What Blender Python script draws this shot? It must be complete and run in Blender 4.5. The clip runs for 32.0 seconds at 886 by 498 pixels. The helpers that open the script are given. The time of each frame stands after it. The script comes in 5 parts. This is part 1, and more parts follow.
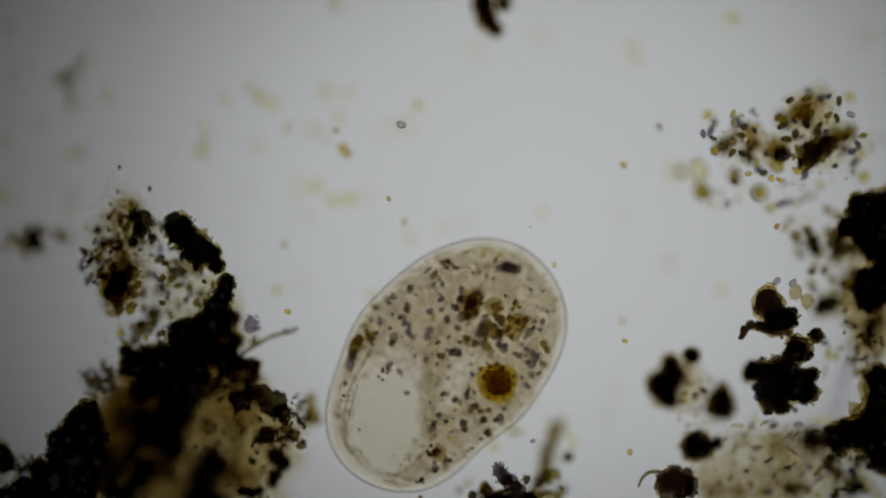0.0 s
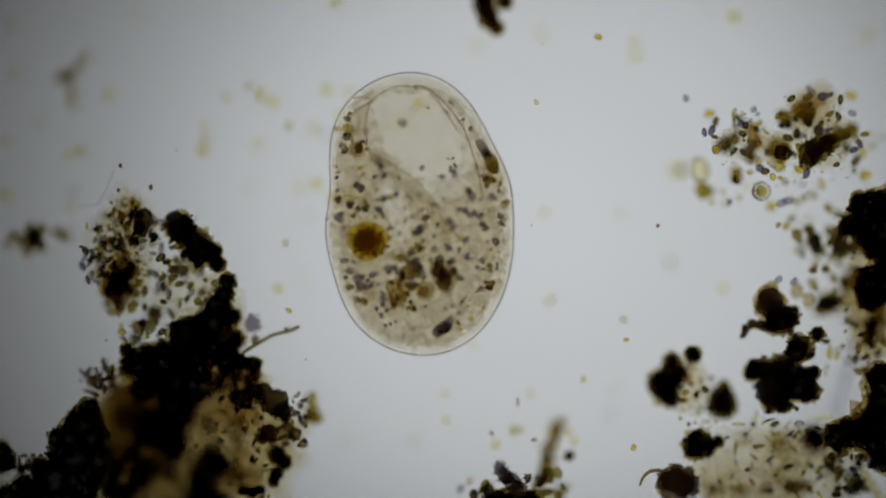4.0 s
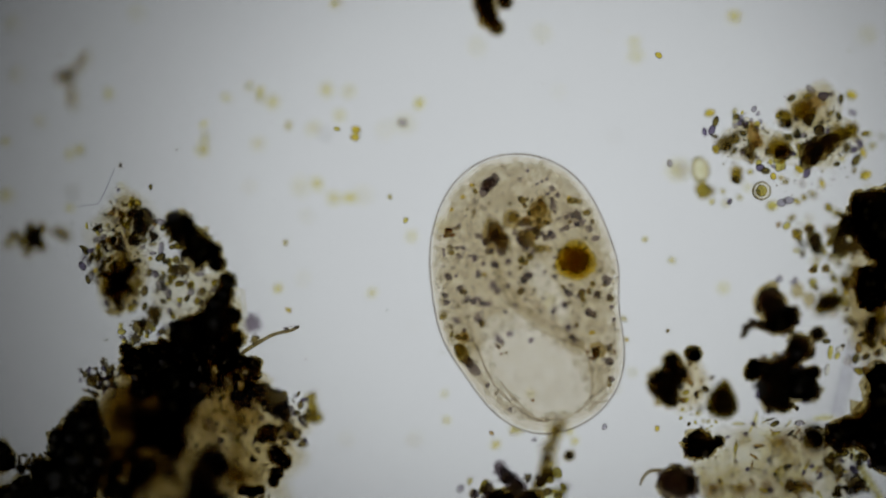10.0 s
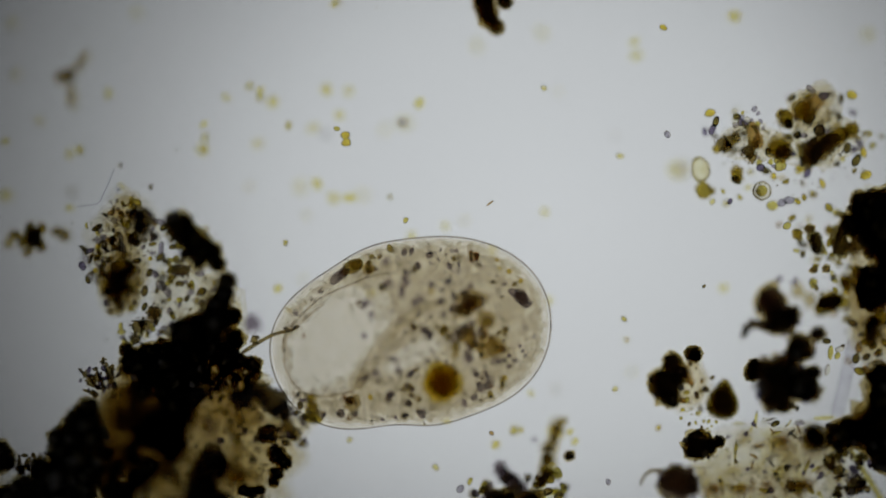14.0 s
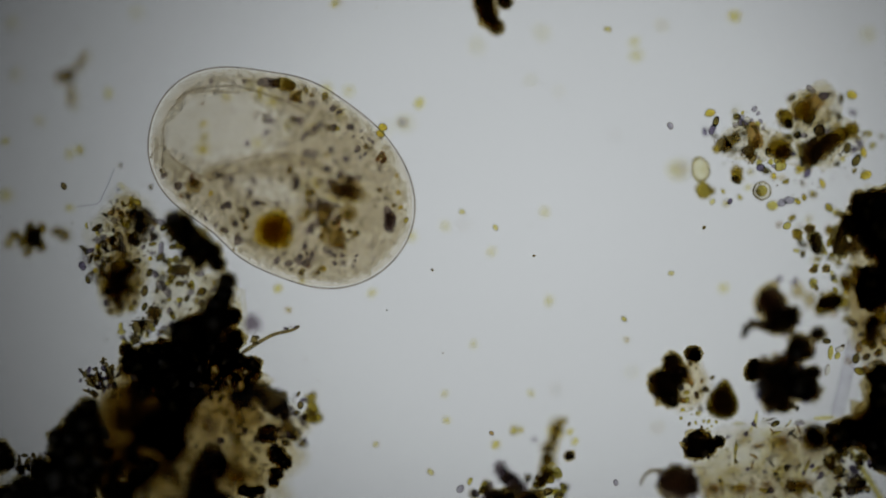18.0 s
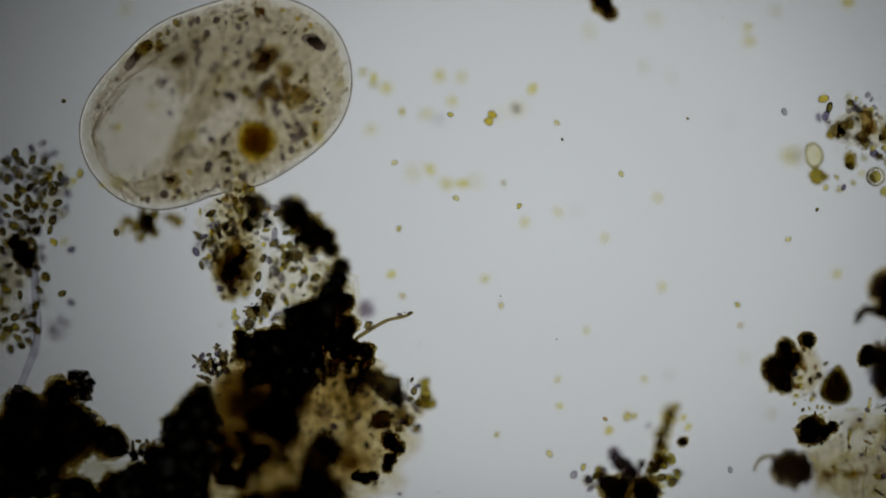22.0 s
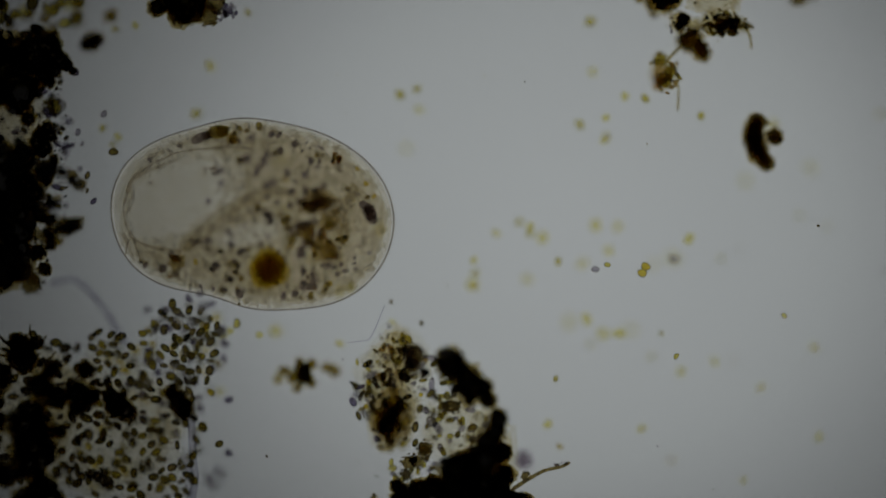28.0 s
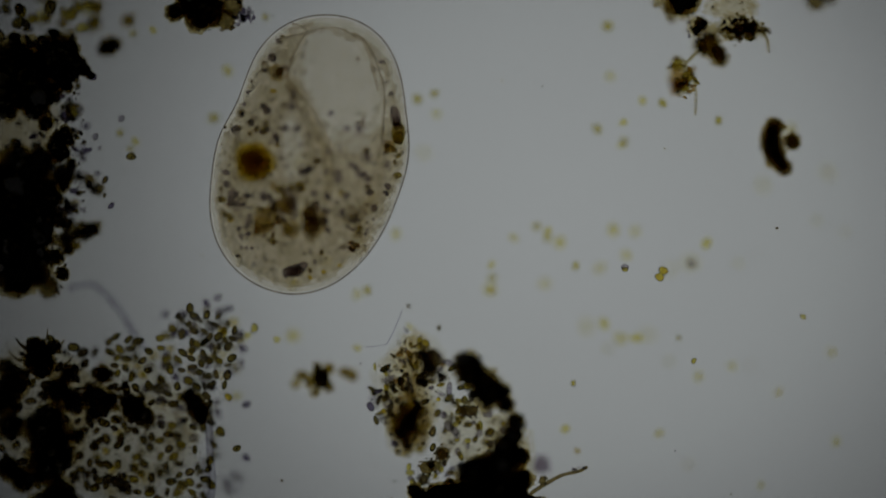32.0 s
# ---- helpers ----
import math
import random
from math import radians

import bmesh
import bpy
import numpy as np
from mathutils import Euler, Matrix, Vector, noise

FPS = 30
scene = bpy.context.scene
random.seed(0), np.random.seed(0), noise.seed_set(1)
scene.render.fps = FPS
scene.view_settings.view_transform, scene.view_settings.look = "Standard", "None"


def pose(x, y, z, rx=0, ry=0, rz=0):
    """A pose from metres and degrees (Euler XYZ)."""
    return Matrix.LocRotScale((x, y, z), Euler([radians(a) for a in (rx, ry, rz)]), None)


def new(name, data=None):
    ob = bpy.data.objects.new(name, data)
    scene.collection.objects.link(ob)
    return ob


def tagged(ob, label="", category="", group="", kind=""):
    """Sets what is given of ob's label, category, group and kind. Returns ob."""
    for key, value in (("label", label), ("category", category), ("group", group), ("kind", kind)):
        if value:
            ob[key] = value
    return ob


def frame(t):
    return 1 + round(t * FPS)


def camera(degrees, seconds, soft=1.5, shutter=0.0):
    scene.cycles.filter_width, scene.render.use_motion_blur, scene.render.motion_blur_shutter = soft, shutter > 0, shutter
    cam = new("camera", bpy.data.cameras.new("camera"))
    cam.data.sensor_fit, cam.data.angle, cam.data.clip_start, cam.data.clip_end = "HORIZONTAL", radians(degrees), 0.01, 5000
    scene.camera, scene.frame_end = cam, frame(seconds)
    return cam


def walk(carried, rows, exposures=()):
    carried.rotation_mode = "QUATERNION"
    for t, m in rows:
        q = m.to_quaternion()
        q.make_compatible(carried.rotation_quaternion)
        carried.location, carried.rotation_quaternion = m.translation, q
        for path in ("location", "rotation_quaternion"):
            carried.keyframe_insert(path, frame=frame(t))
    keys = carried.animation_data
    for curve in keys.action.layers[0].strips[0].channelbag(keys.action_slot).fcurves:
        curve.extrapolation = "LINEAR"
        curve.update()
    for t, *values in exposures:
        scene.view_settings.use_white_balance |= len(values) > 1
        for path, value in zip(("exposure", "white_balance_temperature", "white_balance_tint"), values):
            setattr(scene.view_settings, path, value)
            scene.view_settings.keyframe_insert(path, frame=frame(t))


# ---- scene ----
# A drop of pond water on a glass slide under a microscope. Lengths are written in micrometres,
# and the whole is built as a model: one micrometre of the drop is four millimetres here.
UM = 4e-3


def um(px, py):
    """Place on the slide, in micrometres from the middle of the drop."""
    return px - 784.0, 441.0 - py


# ---- camera ----
REACH = 12000.0
cam = camera(2 * math.degrees(math.atan(784.0 / REACH)), 32.0, soft=1.8)
cam.data.dof.use_dof = True
cam.data.dof.focus_distance = REACH * UM
CONE = 0.155  # half width of the light cone that the objective takes in, per unit of height
cam.data.dof.aperture_fstop = cam.data.lens * 1e-3 / (2 * CONE * REACH * UM)

# seconds, shift of the slide (x, y), height of the plane in focus
STAGE = [(0, -2, 3, 162), (1, -1, 2, 161), (2, -1, 2, 158), (3.5, 0, 1, 154), (5.5, 0, 0, 121), (7, 0, 0, 123), (8, 0, 0, 130),
         (9, 0, 0, 138), (10, 0, 0, 134), (11, 0, 0, 124), (12, 0, 0, 120), (14.5, 0, 0, 120), (20.5, 0, 0, 120), (21, 2, 0, 120),
         (21.5, 79, -10, 120), (22, 201, -25, 120), (22.5, 258, -31, 120), (23, 265, -32, 120), (24.5, 267, -32, 120), (25, 270, 4, 120),
         (25.5, 287, 136, 120), (26, 298, 225, 120), (26.5, 302, 262, 120)]
LATE = [(28.5, 509, 237, 120), (31.5, 509, 237, 120), (32, 510, 249, 120)]
STAGE += LATE


def stage_rows(height):
    return [(t, pose(-sx * UM, sy * UM, (f + height) * UM)) for t, sx, sy, f in STAGE]


walk(cam, stage_rows(REACH), exposures=[
    (0, -0.36, 6620, 11), (2, -0.2, 6580, 11), (3.5, -0.14, 6500, 10), (5.5, -0.07, 6500, 10), (11, -0.05, 6500, 10), (14.5, -0.08, 6500, 10), (17, -0.18, 6500, 9.5), (21, -0.26, 6500, 9), (22, -0.27, 6500, 9.5),
    (23, -0.38, 6500, 10), (24, -0.39, 6500, 10), (24.5, -0.36, 6500, 9.5), (26.5, -0.64, 6510, 8), (28.5, -1.0, 6530, 7), (30, -1.02, 6530, 7), (32, -1.17, 6550, 7)])

# ---- world and light ----
# dim fill from all round, added to lift the blacks
world = bpy.data.worlds.new("dim_fill")
world.use_nodes = True
world.node_tree.nodes["Background"].inputs[0].default_value = (0.5, 0.55, 0.6, 1)
world.node_tree.nodes["Background"].inputs[1].default_value = 0.22
scene.world = world
scene.cycles.transparent_max_bounces = 96
scene.cycles.max_bounces = 32
scene.cycles.transmission_bounces = 32


# ---- materials ----
def nodes_of(name):
    m = bpy.data.materials.new(name)
    m.use_nodes = True
    t = m.node_tree
    t.nodes.clear()
    out = t.nodes.new("ShaderNodeOutputMaterial")
    return m, t, out


def speckle(t, scale, detail, rough=0.6, low=0.35, high=0.65, a=(0, 0, 0), b=(1, 1, 1), kind="noise"):
    """A colour that varies between a and b at the given grain, in micrometres."""
    co = t.nodes.new("ShaderNodeTexCoord")
    info = t.nodes.new("ShaderNodeObjectInfo")
    mul = t.nodes.new("ShaderNodeVectorMath")
    mul.operation = "MULTIPLY_ADD"
    t.links.new(info.outputs["Random"], mul.inputs[2])
    geo = t.nodes.new("ShaderNodeNewGeometry")
    t.links.new(geo.outputs["Position"] if kind == "world" else co.outputs["Object"], mul.inputs[0])
    mul.inputs[1].default_value = (1 / UM,) * 3 if kind == "world" else (1, 1, 1)
    n = t.nodes.new("ShaderNodeTexNoise")
    n.inputs["Scale"].default_value = scale
    n.inputs["Detail"].default_value = detail
    n.inputs["Roughness"].default_value = rough
    t.links.new(mul.outputs[0], n.inputs["Vector"])
    r = t.nodes.new("ShaderNodeValToRGB")
    r.color_ramp.elements[0].position, r.color_ramp.elements[1].position = low, high
    r.color_ramp.elements[0].color, r.color_ramp.elements[1].color = (*a, 1), (*b, 1)
    t.links.new(n.outputs["Fac"], r.inputs[0])
    return r.outputs[0]


def stain(name, thin, thick, scale, solid=0.0, base=(0.1, 0.08, 0.05), low=0.35, high=0.65, detail=4):
    """Matter that light passes: it filters it to the colours thin to thick. solid: the share that is opaque."""
    m, t, out = nodes_of(name)
    tr = t.nodes.new("ShaderNodeBsdfTransparent")
    t.links.new(speckle(t, scale, detail, a=thick, b=thin, low=low, high=high), tr.inputs[0])
    if solid:
        df = t.nodes.new("ShaderNodeBsdfPrincipled")
        df.inputs["Base Color"].default_value = (*base, 1)
        df.inputs["Roughness"].default_value = 0.75
        mx = t.nodes.new("ShaderNodeMixShader")
        mx.inputs[0].default_value = solid
        t.links.new(tr.outputs[0], mx.inputs[1])
        t.links.new(df.outputs[0], mx.inputs[2])
        t.links.new(mx.outputs[0], out.inputs[0])
    else:
        t.links.new(tr.outputs[0], out.inputs[0])
    return m


def lens_stuff(name, thin, thick, scale, ior, low=0.35, high=0.65):
    """Clear living matter that bends the light, tinted between thin and thick."""
    m, t, out = nodes_of(name)
    rf = t.nodes.new("ShaderNodeBsdfRefraction")
    rf.inputs["IOR"].default_value = ior
    rf.inputs["Roughness"].default_value = 0.0
    t.links.new(speckle(t, scale, 4, a=thick, b=thin, low=low, high=high), rf.inputs[0])
    t.links.new(rf.outputs[0], out.inputs[0])
    return m


def opaque(name, a, b, scale):
    m, t, out = nodes_of(name)
    df = t.nodes.new("ShaderNodeBsdfPrincipled")
    df.inputs["Roughness"].default_value = 0.85
    t.links.new(speckle(t, scale, 5, a=a, b=b), df.inputs["Base Color"])
    t.links.new(df.outputs[0], out.inputs[0])
    return m


BLACK = opaque("humus", (0.012, 0.009, 0.008), (0.05, 0.04, 0.03), 3.0)
UMBER = stain("umber", (0.79, 0.70, 0.43), (0.255, 0.212, 0.095), 5.0, 0.05, (0.05, 0.04, 0.02), detail=6)
BARK = stain("bark", (0.58, 0.51, 0.33), (0.118, 0.101, 0.058), 4.5, 0.1, (0.04, 0.03, 0.02), detail=6)
RIND = stain("rind", (0.83, 0.77, 0.51), (0.285, 0.25, 0.115), 5.0, 0.0, detail=7)
SMOKE = stain("smoke_rind", (0.68, 0.63, 0.64), (0.22, 0.19, 0.21), 5.0, 0.0, detail=7)
OLIVE = stain("olive_matter", (0.85, 0.78, 0.36), (0.42, 0.35, 0.07), 4.5, 0.03, (0.08, 0.07, 0.02), detail=6)
AMBER = stain("amber_matter", (0.90, 0.80, 0.56), (0.58, 0.45, 0.22), 4.5, 0.02, (0.1, 0.07, 0.03), detail=6)
# SLATE and VEIL_GREY: violet that also paints the lens's colour fringe above focus
SLATE = stain("slate_matter", (0.64, 0.60, 0.70), (0.30, 0.27, 0.37), 4.0, 0.05, (0.05, 0.05, 0.07), detail=6)
SLIME = stain("slime", (0.99, 0.98, 0.945), (0.865, 0.825, 0.70), 8.0, 0.0, low=0.36, high=0.60, detail=9)
HAZE = stain("thin_slime", (0.995, 0.99, 0.97), (0.92, 0.90, 0.825), 8.0, 0.0, low=0.34, high=0.62, detail=9)
MURK = stain("murky_slime", (0.972, 0.955, 0.895), (0.85, 0.81, 0.685), 7.0, 0.0, low=0.36, high=0.60, detail=9)
VEIL = stain("brown_veil", (0.93, 0.89, 0.73), (0.63, 0.56, 0.35), 6.0, 0.0, detail=8)
VEIL_GREY = stain("violet_veil", (0.90, 0.885, 0.90), (0.58, 0.535, 0.57), 6.0, 0.0, detail=8)
GLASS_DIM = stain("dim_glass", (0.91, 0.91, 0.93), (0.80, 0.79, 0.83), 0.03)
GLASS_EDGE = stain("glassy_edge", (0.86, 0.86, 0.89), (0.70, 0.69, 0.74), 0.03)
ALGA = lens_stuff("green_cell", (0.91, 0.88, 0.55), (0.68, 0.62, 0.24), 2.5, 1.05)
ALGA_DARK = lens_stuff("brown_cell", (0.60, 0.545, 0.28), (0.29, 0.25, 0.10), 2.5, 1.06)
CELL_GREY = lens_stuff("grey_cell", (0.84, 0.82, 0.84), (0.58, 0.56, 0.61), 1.6, 1.05)
CLEAR = lens_stuff("clear_wall", (0.97, 0.96, 0.92), (0.90, 0.88, 0.82), 1.4, 1.06)
PALE = stain("pale_cell", (0.975, 0.965, 0.86), (0.91, 0.875, 0.66), 1.2)
PALE_GREY = stain("pale_grey", (0.965, 0.965, 0.975), (0.90, 0.895, 0.92), 0.03)
GREENISH = stain("pale_green_cell", (0.97, 0.95, 0.72), (0.87, 0.82, 0.47), 1.0)
GOLD = lens_stuff("golden_cell", (0.95, 0.90, 0.46), (0.78, 0.66, 0.18), 1.5, 1.05)

# ---- setting: the slide and the lamp under it ----


def scaled_mesh(bm, name):
    me = bpy.data.meshes.new(name)
    bm.to_mesh(me)
    bm.free()
    for p in me.polygons:
        p.use_smooth = True
    return me


def part(name, me, material, parent, m=None, label="", sub=None):
    """One mesh object under a thing. me is in micrometres or of unit size; m brings it to its place in micrometres.
    sub: the part of the same thing that it belongs to."""
    ob = new(name, me)
    if not me.materials:
        me.materials.append(None)
    ob.material_slots[0].link = "OBJECT"
    ob.material_slots[0].material = material
    ob.parent = parent
    ob.matrix_basis = Matrix.Scale(UM, 4) @ (m if m is not None else Matrix.Identity(4))
    if sub:
        ob.parent, ob.matrix_parent_inverse = sub, sub.matrix_basis.inverted()
    if label:
        tagged(ob, label)
    return ob


def thing(name, label, category, x=0.0, y=0.0, z=0.0, group="", kind=""):
    ob = new(name)
    ob.empty_display_size = 0.05
    ob.location = (x * UM, y * UM, z * UM)
    return tagged(ob, label, category, group, kind)


def box_mesh(name, sx, sy, sz, bevel=0.0):
    bm = bmesh.new()
    bmesh.ops.create_cube(bm, size=1.0)
    bmesh.ops.scale(bm, vec=(sx, sy, sz), verts=bm.verts)
    if bevel:
        bmesh.ops.bevel(bm, geom=bm.edges[:], offset=bevel, segments=2, affect="EDGES")
    return scaled_mesh(bm, name)


m, t, out = nodes_of("slide_glass")
tr = t.nodes.new("ShaderNodeBsdfTransparent")
tr.inputs[0].default_value = (0.985, 0.99, 0.988, 1)
gl = t.nodes.new("ShaderNodeBsdfGlossy")
gl.inputs["Roughness"].default_value = 0.02
fr = t.nodes.new("ShaderNodeFresnel")
fr.inputs[0].default_value = 1.15
mx = t.nodes.new("ShaderNodeMixShader")
t.links.new(fr.outputs[0], mx.inputs[0])
t.links.new(tr.outputs[0], mx.inputs[1])
t.links.new(gl.outputs[0], mx.inputs[2])
t.links.new(mx.outputs[0], out.inputs[0])
SLIDE_GLASS = m

slide_me = box_mesh("glass_slide", 9000, 6000, 1000, 60)
slide = new("ground", slide_me)
slide_me.materials.append(SLIDE_GLASS)
for p in slide_me.polygons:
    p.use_smooth = False
slide_me.transform(Matrix.Translation((0, 0, -500)) @ Matrix.Identity(4))
slide_me.transform(Matrix.Scale(UM, 4))
tagged(slide, "clear glass microscope slide lit from below", "slide", kind="structure")

# the lamp far below, and an added glass over it, tinted darker outward to paint the vignette
LAMP_Z, VIGNETTE_Z = -6000.0, -1300.0
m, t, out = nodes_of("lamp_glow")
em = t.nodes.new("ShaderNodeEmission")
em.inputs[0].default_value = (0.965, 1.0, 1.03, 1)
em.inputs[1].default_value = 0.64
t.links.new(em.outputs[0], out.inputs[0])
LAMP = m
m, t, out = nodes_of("vignette_glass")
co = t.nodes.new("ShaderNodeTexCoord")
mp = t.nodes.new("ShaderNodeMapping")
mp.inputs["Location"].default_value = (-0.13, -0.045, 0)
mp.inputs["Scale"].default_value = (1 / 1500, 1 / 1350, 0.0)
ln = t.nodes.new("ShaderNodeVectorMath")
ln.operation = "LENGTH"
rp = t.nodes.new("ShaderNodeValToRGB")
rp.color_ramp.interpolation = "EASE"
# radial tint that paints the field's fall-off towards its edges
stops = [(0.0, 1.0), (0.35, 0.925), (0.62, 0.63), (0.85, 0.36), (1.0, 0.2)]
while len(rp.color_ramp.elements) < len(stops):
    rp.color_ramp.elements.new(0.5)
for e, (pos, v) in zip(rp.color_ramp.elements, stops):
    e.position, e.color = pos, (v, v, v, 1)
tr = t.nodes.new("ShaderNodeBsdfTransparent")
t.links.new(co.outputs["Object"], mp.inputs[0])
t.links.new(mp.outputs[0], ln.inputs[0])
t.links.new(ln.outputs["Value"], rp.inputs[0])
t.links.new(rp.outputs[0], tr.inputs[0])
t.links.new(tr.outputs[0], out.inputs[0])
VIGNETTE = m


def disc_mesh(name, radius, depth):
    bm = bmesh.new()
    bmesh.ops.create_cone(bm, cap_ends=True, segments=96, radius1=radius, radius2=radius, depth=depth)
    me = scaled_mesh(bm, name)
    for p in me.polygons:
        p.use_smooth = False
    return me


lamp = thing("microscope_lamp", "round glowing microscope lamp under an added vignette glass, below the slide", "lamp")
part("lamp_disc", disc_mesh("lamp_disc", 2400, 120), LAMP, lamp, Matrix.Translation((0, 0, LAMP_Z)), "even white glowing disc")
part("condenser_lens", disc_mesh("condenser_lens", 2800, 60), VIGNETTE, lamp, Matrix.Translation((0, 0, VIGNETTE_Z)), "added glass disc tinted darker outward to paint the vignette")

# ---- shared shapes ----
rnd = random.Random(7)


def lump_mesh(seed, rough, level=3, gain=1.0):
    """A crumbly lump of about unit radius."""
    bm = bmesh.new()
    bmesh.ops.create_icosphere(bm, subdivisions=level, radius=1.0)
    off = Vector((seed * 7.3, seed * 3.1, seed * 5.7))
    for v in bm.verts:
        d = v.co.normalized()
        r = 1 + gain * (0.34 * noise.noise(d * 1.3 + off) + rough * (0.22 * noise.noise(d * 3.5 + off) + 0.16 * noise.noise(d * 8 - off) + 0.10 * noise.noise(d * 15 + off)))
        v.co = d * r
    return scaled_mesh(bm, "lump")


LUMPS = [lump_mesh(i + 1, 1.0) for i in range(8)]
PEBBLES = [lump_mesh(i + 40, 0.7, 3, 0.6) for i in range(8)]
CRUMBS = [lump_mesh(i + 20, 1.0, 3, 1.25) for i in range(8)]


WALL = stain("cell_wall", (0.62, 0.57, 0.42), (0.38, 0.33, 0.22), 3.0)
WALL_DARK = stain("dark_cell_wall", (0.42, 0.36, 0.24), (0.20, 0.16, 0.09), 3.0)
WALL_PALE = stain("pale_cell_wall", (0.84, 0.82, 0.74), (0.66, 0.63, 0.53), 3.0)


def cell_mesh(seed, bend=0.0, wall=WALL, thick=0.10):
    """An oval cell; the dark ring round its middle paints wall and refracted edge together."""
    bm = bmesh.new()
    bmesh.ops.create_uvsphere(bm, u_segments=18, v_segments=12, radius=1.0)
    rings = []
    for i in range(24 if wall else 0):
        a = math.tau * i / 24
        rings.append([bm.verts.new(((1.03 - thick + thick * math.cos(q)) * math.cos(a), (1.03 - thick + thick * math.cos(q)) * math.sin(a), thick * math.sin(q)))
                      for q in (0.4, 1.97, 3.54, 5.11)])
    for i in range(len(rings)):
        u, v = rings[i], rings[(i + 1) % 24]
        for q in range(4):
            bm.faces.new((u[q], v[q], v[(q + 1) % 4], u[(q + 1) % 4])).material_index = 1
    off = Vector((seed * 4.1, seed, 2.0))
    for v in bm.verts:
        v.co *= 1 + 0.09 * noise.noise(v.co * 1.4 + off)
        v.co.y += bend * (v.co.x ** 2 - 0.4)
    me = scaled_mesh(bm, "cell")
    me.materials.append(None)
    me.materials.append(wall or WALL)
    return me


CELLS = [cell_mesh(i, b) for i, b in enumerate((0, 0.05, 0.12, -0.1, 0.0, 0.2))]
DARK_CELLS = [cell_mesh(i + 50, b, WALL_DARK, 0.17) for i, b in enumerate((0, 0.06, -0.08, 0.1))]
PALE_CELLS = [cell_mesh(i + 60, b, WALL_PALE, 0.13) for i, b in enumerate((0, 0.06, -0.08))]
SOFT_CELLS = [cell_mesh(i + 30, b, None) for i, b in enumerate((0, 0.1, -0.1, 0.18))]
DISC = cell_mesh(9, wall=None)


def rod_mesh(name, pts, radius, sides=8, taper=0.7):
    """A tube through points in micrometres, smoothly bent."""
    bm = bmesh.new()
    pts = [Vector(p) for p in pts]
    fine = []
    for i in range(len(pts) - 1):
        p0, p1, p2, p3 = pts[max(i - 1, 0)], pts[i], pts[i + 1], pts[min(i + 2, len(pts) - 1)]
        for k in range(8):
            s = k / 8
            fine.append(0.5 * ((2 * p1) + (p2 - p0) * s + (2 * p0 - 5 * p1 + 4 * p2 - p3) * s * s + (3 * p1 - p0 - 3 * p2 + p3) * s ** 3))
    fine.append(pts[-1])
    rings = []
    for i, p in enumerate(fine):
        d = (fine[min(i + 1, len(fine) - 1)] - fine[max(i - 1, 0)]).normalized()
        a = d.orthogonal().normalized()
        if abs(d.z) < 0.9:
            a = d.cross(Vector((0, 0, 1))).normalized()
        b = d.cross(a)
        s = i / (len(fine) - 1)
        r = radius * (1 - (1 - taper) * s) * (1 + 0.12 * noise.noise(p * 0.2))
        if i in (0, len(fine) - 1):
            r *= 0.45
        rings.append([bm.verts.new(p + r * (a * math.cos(q * math.tau / sides) + b * math.sin(q * math.tau / sides))) for q in range(sides)])
    for u, v in zip(rings, rings[1:]):
        for q in range(sides):
            bm.faces.new((u[q], u[(q + 1) % sides], v[(q + 1) % sides], v[q]))
    bm.faces.new(rings[0][::-1])
    bm.faces.new(rings[-1])
    bmesh.ops.recalc_face_normals(bm, faces=bm.faces[:])
    return scaled_mesh(bm, name)


def cell_shape(material):
    """A cell's shape: dark cells have thick dark walls, clear ones thin pale walls."""
    if material in (GOLD, ALGA, GREENISH) and rnd.random() < 0.6:
        return rnd.choice(SOFT_CELLS)
    return rnd.choice(DARK_CELLS if material in (ALGA_DARK, BARK, UMBER) else PALE_CELLS if material in (CLEAR, PALE) else CELLS)


def at(x, y, z, rx, ry=None, rz=None, turn=None, tip=0.0):
    """A place and three half sizes, in micrometres."""
    ry = rx if ry is None else ry
    rz = min(rx, ry) if rz is None else rz
    turn = rnd.uniform(0, 360) if turn is None else turn
    return Matrix.LocRotScale((x, y, z), Euler((radians(tip), 0, radians(turn))), (rx, ry, rz))


def grains(name, spots, material, clump):
    """Grains too fine to pick apart, as one part; spots: their poses."""
    src = bmesh.new()
    bmesh.ops.create_icosphere(src, subdivisions=1, radius=1.0)
    sv, sf = [v.co.copy() for v in src.verts], [[v.index for v in f.verts] for f in src.faces]
    src.free()
    verts, faces = [], []
    for mat in spots:
        o = len(verts)
        verts += [mat @ v for v in sv]
        faces += [[q + o for q in f] for f in sf]
    me = bpy.data.meshes.new(name)
    me.from_pydata(verts, [], faces)
    return tagged(part(name, me, material, clump), kind="stuff")


